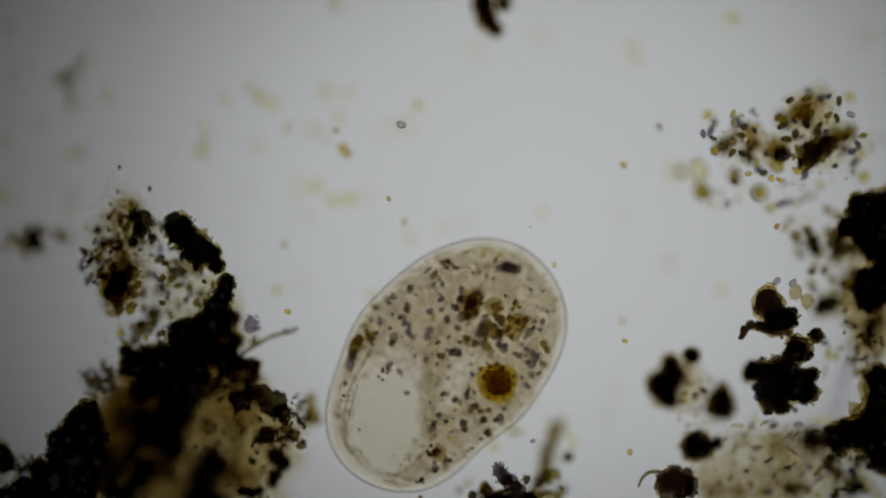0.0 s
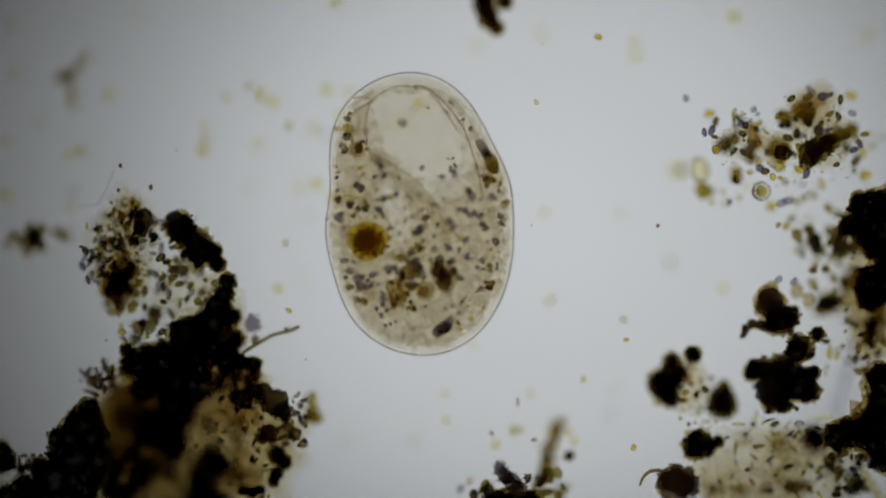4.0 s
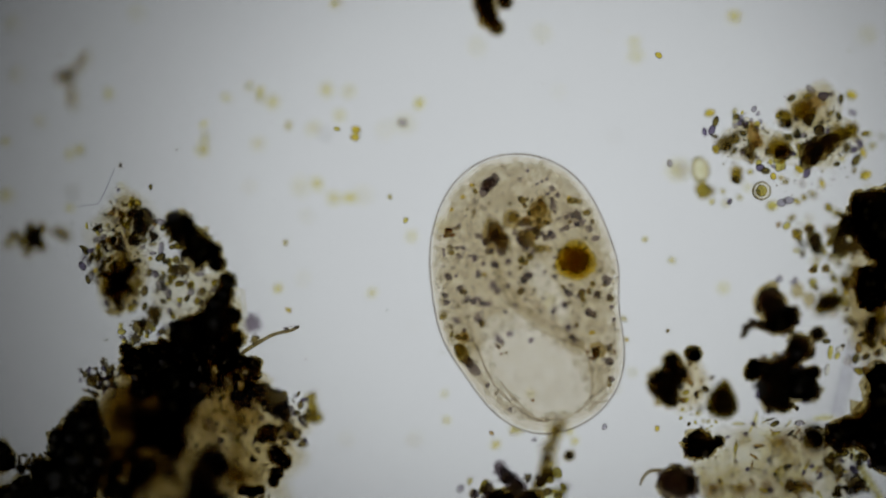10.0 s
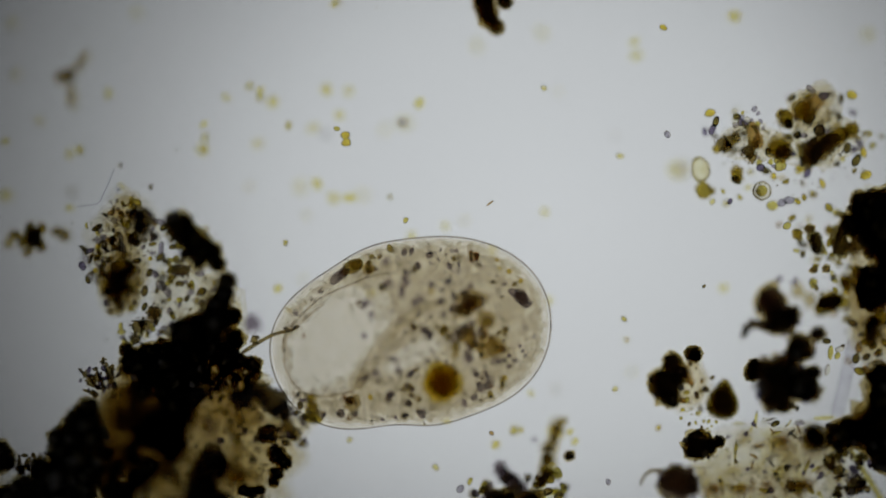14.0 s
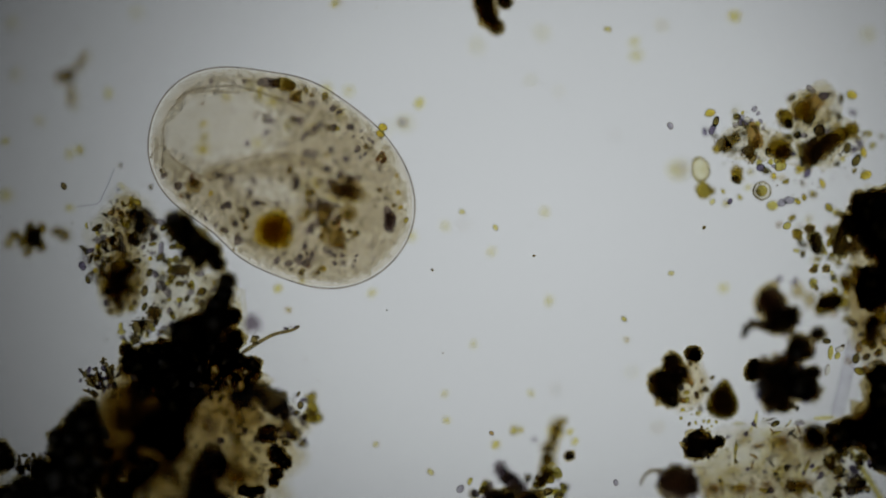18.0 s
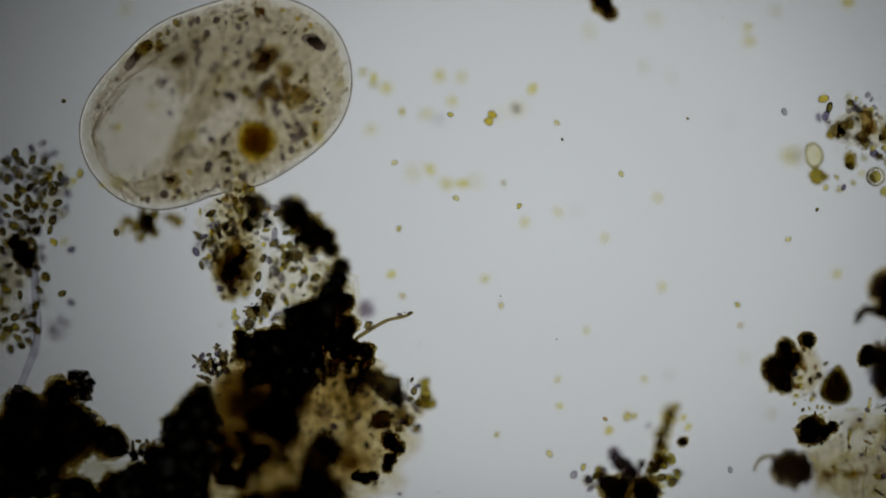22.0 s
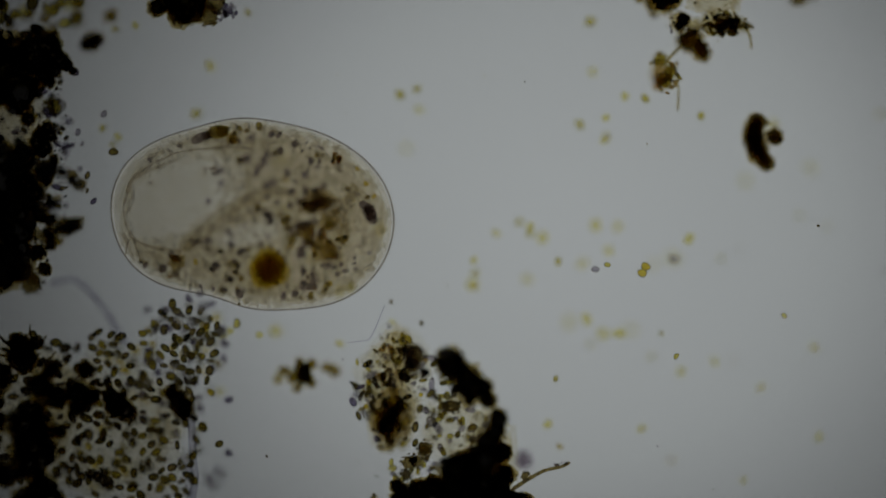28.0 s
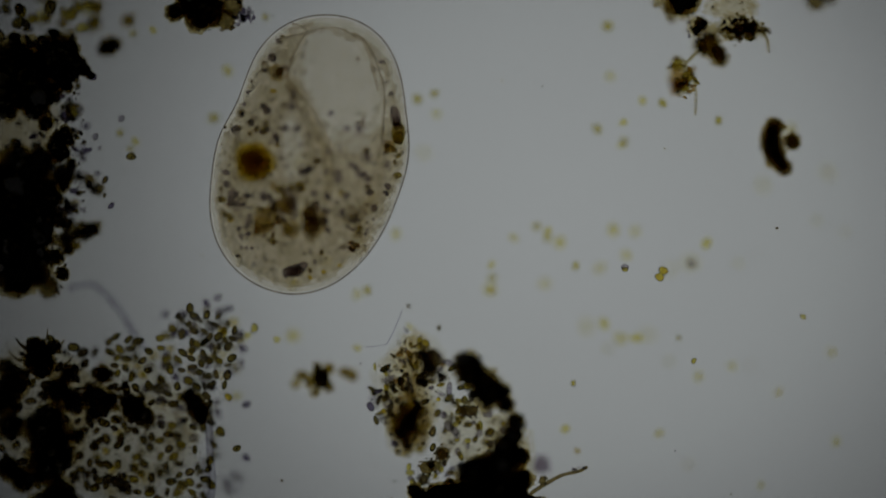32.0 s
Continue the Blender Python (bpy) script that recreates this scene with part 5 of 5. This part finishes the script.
PELLICLE = lens_stuff("pellicle", (0.966, 0.955, 0.923), (0.950, 0.934, 0.892), 0.03, 1.02)
CORTEX = stain("cortex", (0.980, 0.967, 0.938), (0.936, 0.917, 0.872), 0.11, low=0.35, high=0.6, detail=7)
PLASM = stain("cytoplasm", (0.99, 0.985, 0.975), (0.930, 0.917, 0.876), 0.035, low=0.32, high=0.62, detail=9)
PLASM_GRAIN = stain("granular_cytoplasm", (0.992, 0.986, 0.972), (0.905, 0.888, 0.835), 0.13, low=0.36, high=0.58, detail=8)
MEMBRANE = stain("membrane", (0.90, 0.88, 0.83), (0.76, 0.73, 0.67), 0.1)
AMBER_SAC = stain("amber_sac", (0.94, 0.875, 0.46), (0.80, 0.70, 0.24), 4.0, detail=6)
AMBER_CORE = stain("amber_core", (0.82, 0.72, 0.28), (0.58, 0.475, 0.11), 4.0, detail=6)
SMEAR = stain("food_smear", (0.93, 0.895, 0.76), (0.74, 0.67, 0.46), 4.0, detail=6)
GRAIN_BROWN = stain("food_brown", (0.75, 0.68, 0.46), (0.41, 0.35, 0.20), 3.0, 0.03)
GRAIN_RED = stain("food_red_brown", (0.80, 0.66, 0.40), (0.48, 0.35, 0.17), 3.0, 0.03)
GRAIN_DARK = stain("food_dark", (0.76, 0.725, 0.725), (0.49, 0.445, 0.455), 3.0, 0.04)
GRAIN_SOFT = stain("food_violet_grey", (0.78, 0.745, 0.77), (0.55, 0.51, 0.56), 3.0, 0.02)
GRAIN_OLIVE = stain("food_olive", (0.80, 0.735, 0.44), (0.48, 0.415, 0.19), 3.0, 0.03)
GRAIN_GOLD = stain("food_yellow", (0.93, 0.87, 0.52), (0.78, 0.68, 0.26), 3.0, 0.0)
GRAIN_PALE = stain("pale_vacuole", (0.945, 0.935, 0.92), (0.86, 0.84, 0.83), 3.0)
VACUOLE = lens_stuff("vacuole", (0.985, 0.98, 0.965), (0.95, 0.94, 0.91), 1.4, 1.03)
FOAM = lens_stuff("foam", (0.995, 0.992, 0.985), (0.975, 0.968, 0.95), 1.4, 1.03)
CORD = stain("mouth_cord", (0.94, 0.92, 0.885), (0.845, 0.82, 0.765), 0.1)
RIM = stain("rim", (0.80, 0.77, 0.72), (0.66, 0.63, 0.59), 0.05)
TONES = {"d": GRAIN_DARK, "b": GRAIN_BROWN, "r": GRAIN_RED, "o": GRAIN_OLIVE, "s": GRAIN_SOFT, "y": GRAIN_GOLD, "m": SMEAR}

ciliate = thing("ciliate", "large translucent egg-shaped ciliate full of brown food vacuoles, swimming", "ciliate", 0, 0, 120)

part("pellicle", body_shell(1.0, DEEP), PELLICLE, ciliate, label="clear outer skin with a fine dark rim")
part("cortex", body_shell(0.982, DEEP * 0.93, 0.006), CORTEX, ciliate)
part("cytoplasm", plasm(70, 0.95, 1.0), PLASM, ciliate, label="pale brown granular cytoplasm")
part("cytoplasm", plasm(88, 0.90, 4.0, False, 1.12), PLASM_GRAIN, ciliate)
part("cytoplasm", plasm(95, 0.82, 9.0, True, 1.28), PLASM_GRAIN, ciliate)
part("cytoplasm", plasm(60, 0.93, 14.0, False, 0.0), PLASM, ciliate)
part("cytoplasm", plasm(75, 0.95, 21.0, True, 0.8), PLASM, ciliate)


def strand(name, pts, r, z, taper=0.6, mat=None, label=""):
    part(name, rod_mesh(name, [(*q, z) for q in pts], r, 8, taper), mat or MEMBRANE, ciliate, label=label)


# the mouth: rim of the cavity, folded lip and gullet
strand("mouth_rim", [(-228, -8), (-227, 14), (-212, 36), (-189, 56), (-163, 76), (-137, 88), (-111, 96), (-69, 108), (-30, 113)], 2.6, 6, 0.5, label="fine dark edge of the mouth cavity")
strand("mouth_rim", [(-228, -6), (-224, 16), (-206, 34), (-180, 52), (-150, 70)], 4.5, 10, 0.4, CORD)
strand("mouth_rim", [(-228, -8), (-230, -32), (-222, -56), (-206, -80)], 1.8, 4, 1.0, CORD)
strand("mouth_rim", [(-204, -84), (-163, -92), (-138, -91), (-116, -86), (-100, -62), (-80, -26), (-50, 9), (-17, 33), (30, 46), (70, 50)], 2.4, 6, 0.4, CORD)
strand("mouth_lip", [body_point(0.99, 3.64), (-211, -96), (-205, -83), (-199, -86), (-194, -98), (-184, -112), (-168, -120)], 1.9, 2, label="small folded lip of the mouth")
strand("mouth_lip", [(-222, -78), (-213, -88), (-206, -100), (-196, -116)], 4.0, 2, 0.7, CORD)
strand("gullet", [(-116, -84), (-97, -58), (-62, -18), (-20, 20), (25, 42), (70, 54)], 14, 22, 0.6, PLASM_GRAIN, "pale brown gullet band")
strand("gullet", [(-112, -84), (-92, -58), (-58, -18), (-18, 18), (25, 38)], 9, 24, 0.6, PLASM_GRAIN)
strand("gullet", [(-106, -86), (-83, -62), (-48, -26), (-8, 4), (34, 22)], 1.8, 4, 0.4, CORD)
for k in range(26):
    s = k / 25
    x, y = -108 + 124 * s, -72 + 104 * s - 14 * s * s
    strand("gullet_plate", [(x - 12, y + 10), (x + 10, y - 12)], 0.8, 34, 1.0, CORD)
# dark ring added for the shade that refraction leaves round the skin
ring = [(*body_point(1.0, math.tau * k / 72), 0) for k in range(73)]
part("pellicle_rim", rod_mesh("pellicle_rim", ring, 1.9, 8, 1.0), RIM, ciliate, label="fine dark ring painting the refracted edge of the skin")

# bubbles under the skin, and foam that fills the body
for k in range(96):
    a = rnd.uniform(-2.2, 2.3)
    x, y = body_point(rnd.uniform(0.90, 0.962), a)
    s = rnd.uniform(3, 6.5)
    part("alveole", DISC, VACUOLE, ciliate, at(x, y, rnd.uniform(-10, 10), s, s * rnd.uniform(0.7, 1), s))
spots = []
while len(spots) < 1300:
    x, y = rnd.uniform(-235, 240), rnd.uniform(-165, 165)
    rho = body_rho(x, y)
    if rho < 0.93 and (in_cavity(x, y) > 0.8 or rnd.random() < 0.07):
        s = rnd.uniform(2.5, 8.0)
        spots.append(at(x, y, rnd.uniform(0.35, 0.75) * DEEP * math.sqrt(1 - rho ** 2.2) - 6, s, s * rnd.uniform(0.6, 1), s * 0.8))
grains("foam", spots, FOAM, ciliate)


def food(x, y, rx, ry, z, mat, turn=None, name="food_vacuole", label="", mesh=None, sub=None):
    return part(name, mesh or rnd.choice(PEBBLES), mat, ciliate, at(x, y, z, rx, ry, min(rx, ry), turn), label, sub)


def cloud(x, y, r, z, n, mats=(GRAIN_BROWN, GRAIN_DARK, SMEAR, GRAIN_OLIVE)):
    """A loose brown mass of food grains."""
    heart = food(x, y, r * 0.85, r * 0.7, z, SMEAR, mesh=rnd.choice(CRUMBS), name="food_mass", label="brown cloudy mass of food grains")
    food(x + 2, y - 2, r * 0.5, r * 0.4, z - 4, SMEAR, mesh=rnd.choice(CRUMBS), name="food_mass", sub=heart)
    for k in range(n):
        a, d = rnd.uniform(0, math.tau), r * 1.15 * rnd.random() ** 0.7
        s = rnd.uniform(4, 7.5)
        food(x + d * math.cos(a), y + 0.8 * d * math.sin(a), s, s * rnd.uniform(0.6, 0.9), z + rnd.uniform(-14, 10), rnd.choice(mats), name="grain", mesh=rnd.choice(PEBBLES), sub=heart)


# the large amber vacuole
ox, oy, oz = 43, -89, 42
sac = food(ox, oy, 36, 36, oz, AMBER_SAC, mesh=PEBBLES[3], label="large amber food vacuole packed with brown grains")
for r, mat, k in ((29, AMBER_SAC, 1), (22, AMBER_CORE, 5), (14, AMBER_CORE, 6)):
    food(ox, oy, r, r * 0.97, oz - 4, mat, mesh=(PEBBLES if r > 25 else CRUMBS)[k], name="vacuole_core", sub=sac)
for k in range(44):
    a, d = rnd.uniform(0, math.tau), 33 * math.sqrt(rnd.random())
    s = rnd.uniform(2.5, 4.5)
    food(ox + d * math.cos(a), oy + d * math.sin(a), s, s * 0.8, oz - rnd.uniform(2, 22), rnd.choice((GRAIN_BROWN, GRAIN_OLIVE, GRAIN_RED)), name="grain", sub=sac)

# two long dark bodies and the round ones
food(197, 50, 11, 8, 0, GRAIN_DARK, -45, label="dark purple grey food body", mesh=PEBBLES[1])
food(199, 42, 16, 10, -2, GRAIN_DARK, -40, mesh=PEBBLES[4])
food(205, 33, 11, 7, 2, GRAIN_DARK, -30, mesh=CRUMBS[2])
food(199, 43, 13, 8, -2, GRAIN_DARK, -42, mesh=PEBBLES[6])
food(186, 54, 9, 8, 3, GRAIN_SOFT, -25, mesh=PEBBLES[5])
food(-92, 130, 20, 12, 0, GRAIN_OLIVE, 27, label="olive food body", mesh=PEBBLES[5])
food(-86, 133, 12, 9, 4, GRAIN_OLIVE, 20, mesh=PEBBLES[2])
food(-120, 114, 17, 9, 0, GRAIN_DARK, 32, mesh=PEBBLES[6])
food(-108, 121, 10, 8, 5, GRAIN_DARK, 30, mesh=CRUMBS[3])
food(118, -92, 18, 17, 14, GRAIN_PALE, 0, label="pale round vacuole with dark grains", mesh=PEBBLES[2])
for x, y, s in ((104, -82, 6), (122, -84, 5), (123, -104, 9), (108, -100, 6)):
    food(x, y, s, s * 0.8, 12, GRAIN_DARK, name="food_grain")
food(-118, -108, 15, 12, 8, SMEAR, 30, mesh=CRUMBS[1])
food(-122, -104, 8, 7, 10, GRAIN_BROWN, 30, mesh=CRUMBS[4])
food(132, 12, 17, 16, 34, SMEAR, 0, mesh=PEBBLES[0], label="round olive brown vacuole")
food(133, 10, 9, 9, 34, GRAIN_OLIVE, 0, mesh=PEBBLES[2])
food(116, -34, 13, 11, 32, VACUOLE, 0, mesh=DISC)
food(150, -62, 13, 9, 32, VACUOLE, 40, mesh=DISC)
for k in range(7):
    food(-90 + rnd.gauss(0, 7), 62 + rnd.gauss(0, 6), 3.0, 2.2, rnd.uniform(20, 32), rnd.choice((GRAIN_RED, GRAIN_BROWN)), name="food_grain")
cloud(110, 48, 26, 44, 18, (GRAIN_BROWN, GRAIN_DARK, GRAIN_DARK, SMEAR))
cloud(98, 34, 18, 40, 8)
cloud(138, -36, 28, 30, 16, (GRAIN_BROWN, GRAIN_OLIVE, SMEAR, GRAIN_RED))
cloud(96, -12, 20, 34, 8)
cloud(-64, 124, 14, 10, 4, (SMEAR, GRAIN_OLIVE))

# grains near the middle plane (low), a little above it (mid) and under the upper skin (high): x, y, half length, tone
LOW_A = ((-201, 58, 6, "s"), (-182, -120, 5, "b"), (-172, -125, 7, "d"), (-154, 93, 5, "d"), (-141, -125, 9, "d"), (-126, -135, 4, "r"), (-115, -129, 6, "d"), (-88, -143, 4, "b"), (-86, -102, 7, "y"), (-69, -143, 5, "d"), (-56, 143, 7, "o"), (-54, -108, 7, "d"), (-49, -101, 9, "d"), (-46, -142, 5, "s"), (-43, 142, 6, "b"), (-27, -140, 6, "d"), (-23, 154, 9, "o"), (-20, -119, 8, "d"), (-18, -89, 7, "d"), (-13, -106, 7, "b"), (-11, -96, 6, "d"), (-9, -67, 6, "d"), (0, -141, 10, "d"), (0, -115, 6, "o"), (1, 144, 8, "d"), (4, -159, 4, "b"), (14, 146, 7, "d"), (22, 119, 8, "d"), (45, 136, 8, "d"), (55, -1, 10, "o"),)
LOW_B = ((60, 126, 4, "d"), (65, 142, 4, "d"), (74, 133, 3, "b"), (78, -130, 9, "s"), (78, 112, 8, "s"), (87, 125, 6, "o"), (93, 138, 5, "d"), (94, 114, 5, "d"), (97, -122, 8, "d"), (118, 127, 6, "b"), (125, -120, 8, "o"), (126, 124, 12, "r"), (129, -106, 5, "r"), (149, -105, 4, "b"), (152, -14, 6, "b"), (152, 76, 6, "b"), (154, -93, 6, "y"), (159, -28, 4, "d"), (162, 114, 5, "y"), (163, -74, 6, "d"), (164, -7, 5, "b"), (166, -56, 6, "s"), (171, 71, 5, "d"), (182, 92, 6, "y"), (187, -41, 4, "d"), (189, 69, 6, "o"), (190, -50, 4, "d"), (200, 73, 6, "y"),)
MID_A = ((-95, -69, 8, "s"), (-84, -65, 6, "s"), (-74, 64, 8, "s"), (-72, -61, 7, "s"), (-69, 42, 7, "s"), (-37, -41, 7, "s"), (-35, 94, 10, "s"), (-33, 132, 8, "s"), (-32, -59, 7, "s"), (-20, 26, 6, "s"), (-1, 93, 8, "s"), (2, 109, 8, "s"), (21, 60, 8, "s"), (27, 0, 11, "d"), (42, 84, 7, "s"), (56, 53, 8, "s"), (69, -16, 9, "s"), (72, 84, 6, "s"), (73, -30, 10, "o"), (85, 37, 12, "m"), (88, -7, 12, "d"), (93, -54, 9, "s"), (101, -34, 9, "d"), (109, -13, 8, "d"), (118, -53, 8, "m"), (125, -6, 10, "m"), (144, -33, 9, "m"), (145, -63, 9, "s"),)
HIGH_A = ((-191, 18, 4, "r"), (-174, -122, 7, "b"), (-170, 80, 5, "b"), (-144, -127, 6, "b"), (-135, -116, 5, "d"), (-124, -103, 9, "r"), (-119, -126, 7, "b"), (-115, -105, 5, "b"), (-112, -132, 5, "b"), (-90, -65, 7, "b"), (-89, 102, 4, "b"), (-85, 7, 7, "s"), (-80, 60, 8, "d"), (-78, -141, 4, "b"), (-70, -60, 6, "d"), (-57, -110, 6, "b"), (-52, 121, 6, "d"), (-51, -98, 8, "d"), (-44, 89, 8, "b"), (-40, -38, 7, "d"), (-31, -142, 8, "b"), (-31, -61, 7, "d"), (-29, 110, 5, "b"), (-25, -93, 8, "o"), (-20, -121, 8, "b"), (-15, -24, 5, "s"), (-14, -93, 8, "o"), (-13, 8, 4, "d"), (-12, -71, 8, "d"), (-11, 74, 8, "s"),)
HIGH_B = ((-9, 84, 9, "d"), (-5, -135, 6, "b"), (-4, 100, 8, "d"), (-3, -113, 7, "m"), (-3, 112, 5, "b"), (2, -75, 5, "b"), (3, 13, 9, "b"), (6, -137, 9, "d"), (10, 55, 9, "s"), (15, 113, 8, "b"), (21, -50, 6, "d"), (22, 5, 9, "d"), (29, -7, 8, "d"), (31, -33, 5, "s"), (36, 28, 5, "d"), (38, -52, 6, "o"), (41, 73, 6, "y"), (45, 8, 5, "b"), (46, 140, 5, "d"), (56, 54, 7, "d"), (58, 5, 9, "o"), (59, 28, 8, "s"), (60, 72, 6, "d"), (62, -11, 9, "o"), (66, -79, 6, "b"), (71, -44, 10, "m"), (72, -101, 5, "d"), (72, 86, 8, "s"), (78, 38, 12, "d"), (79, -6, 10, "d"),)
HIGH_C = ((80, 59, 10, "d"), (83, 114, 4, "b"), (92, -42, 7, "d"), (92, 104, 7, "d"), (93, 3, 12, "d"), (95, 44, 9, "d"), (96, 125, 8, "b"), (97, 62, 10, "d"), (98, -51, 8, "d"), (101, -74, 5, "d"), (103, -29, 9, "o"), (108, -128, 6, "b"), (108, 10, 8, "d"), (109, -108, 10, "s"), (109, 46, 15, "d"), (110, 73, 9, "d"), (121, -71, 4, "d"), (121, -6, 11, "d"), (124, -93, 9, "s"), (129, 108, 5, "b"), (137, -20, 6, "b"), (137, 0, 5, "d"), (145, 81, 5, "o"), (146, -109, 7, "o"), (149, -97, 9, "o"), (155, -63, 6, "d"), (158, 60, 4, "d"), (159, 12, 5, "b"), (163, -20, 5, "b"), (163, -10, 9, "o"),)
HIGH_D = ((175, -66, 7, "d"),)
for rows, low, high, soft in ((LOW_A + LOW_B, -9, 12, 0.88), (MID_A, 34, 50, 1.0), (HIGH_A + HIGH_B + HIGH_C + HIGH_D, 22, 40, 0.84)):
    for x, y, s, tone in rows:
        z = min(rnd.uniform(low, high), DEEP * 0.8 * math.sqrt(max(0.02, 1 - body_rho(x, y) ** 2.2)))
        ry = s * soft * rnd.uniform(0.62, 0.85)
        for k in range(6 if s > 8 and tone == "r" else 0):
            food(x + rnd.gauss(0, 7), y + rnd.gauss(0, 6), 4.5, 3.5, z + rnd.uniform(-4, 4), GRAIN_RED, name="food_grain")
        s = 5 if s > 8 and tone == "r" else s
        food(x, y, s * soft, ry, z, TONES[tone], name="food_grain", mesh=rnd.choice(PEBBLES if s > 8 or tone == "r" else PEBBLES + SOFT_CELLS))
# smaller grains strewn between them
for k in range(70):
    while True:
        x, y = rnd.uniform(-90, 225), rnd.uniform(-150, 155)
        if body_rho(x, y) < 0.9 and in_cavity(x, y) > 1.08 and in_bay(x, y) > 0.95:
            break
    s = rnd.uniform(2.2, 4.6)
    food(x, y, s, s * rnd.uniform(0.6, 0.85), rnd.uniform(12, 46), rnd.choice((GRAIN_DARK, GRAIN_BROWN, GRAIN_SOFT, GRAIN_OLIVE)), name="food_grain")

# short fringe of cilia round the skin
bm = bmesh.new()
for k in range(420):
    a = math.tau * (k + rnd.uniform(-0.3, 0.3)) / 420
    x, y = body_point(1.0, a)
    x2, y2 = body_point(1.0 + rnd.uniform(0.018, 0.034), a + rnd.uniform(-0.02, 0.03))
    z = rnd.uniform(-10, 10)
    d = Vector((y2 - y, x - x2, 0)).normalized() * 0.3
    base = [bm.verts.new(Vector((x, y, z)) + q) for q in (d, -d, Vector((0, 0, 0.5)))]
    tip = bm.verts.new((x2, y2, z))
    for p, q in ((0, 1), (1, 2), (2, 0)):
        bm.faces.new((base[p], base[q], tip))
    bm.faces.new(base[::-1])
fringe = part("cilia", scaled_mesh(bm, "cilia"), MEMBRANE, ciliate, label="short fine beating hairs")
tagged(fringe, kind="stuff")

# ---- what moves ----
SWIM = [(0, 5, -198, 43.4), (0.5, 29, -158, 27.5), (1, 29, -112, 4.1), (1.5, 0, -102, -4.9), (2, -24, -84, -15.4), (2.5, -10, -55, -40.0),
        (3, -29, -5, -64.1), (3.5, -44, 59, -80.5), (5.5, -37, 58, -133.6), (6, 19, 37, -171.3), (6.5, 74, 28, -189.6), (7, 136, 16, -193.5),
        (7.5, 183, 11, -193.1), (8, 206, 2, -205.9), (8.5, 150, -3, -221.1), (9, 161, -57, -239.3), (9.5, 171, -98, -248.3), (10, 151, -76, -262.3),
        (10.5, 103, -68, -294.3), (11, 58, -114, -310.2), (11.5, 2, -181, -313.6), (12, -13, -208, -324.5), (12.5, 8, -154, -343.8),
        (13, -23, -145, -358.5), (13.5, -40, -146, -358.8), (14, -54, -151, -353.8), (14.5, -43, -144, -357.6), (16.5, -180, 34, -401.7),
        (17, -221, 74, -399.7), (17.5, -251, 103, -398.3), (18, -281, 131, -395.7), (18.5, -312, 156, -392.9), (19, -347, 182, -386.8),
        (19.5, -385, 204, -380.4), (20, -417, 213, -372.2), (20.5, -456, 226, -363.7), (21, -497, 238, -355.7), (21.5, -547, 244, -351.6),
        (22, -601, 236, -341.1), (22.5, -629, 223, -334.6), (23, -649, 210, -329.2), (23.5, -657, 202, -328.7), (24, -620, 234, -338.6),
        (24.5, -629, 262, -360.1), (25, -682, 283, -371.9), (25.5, -704, 292, -371.5), (26, -720, 293, -370.2), (26.5, -753, 296, -369.2),
        (28.5, -837, 308, -374.1), (29, -861, 319, -381.9), (29.5, -854, 334, -397.2), (30, -849, 361, -412.8), (30.5, -826, 356, -429.7),
        (31, -774, 317, -444.3), (31.5, -760, 366, -461.3), (32, -744, 412, -470.4)]


def motions():
    # the lamp keeps with the objective; late on it shifts aside to move the painted vignette
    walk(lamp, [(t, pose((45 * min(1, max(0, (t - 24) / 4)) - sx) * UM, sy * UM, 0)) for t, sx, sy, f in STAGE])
    for ob, rows in ADRIFTERS:
        walk(ob, rows)
    walk(ciliate, [(t, pose(x * UM, y * UM, (136 if t < 4 else 120) * UM, 0, 0, a)) for t, x, y, a in SWIM])


motions()
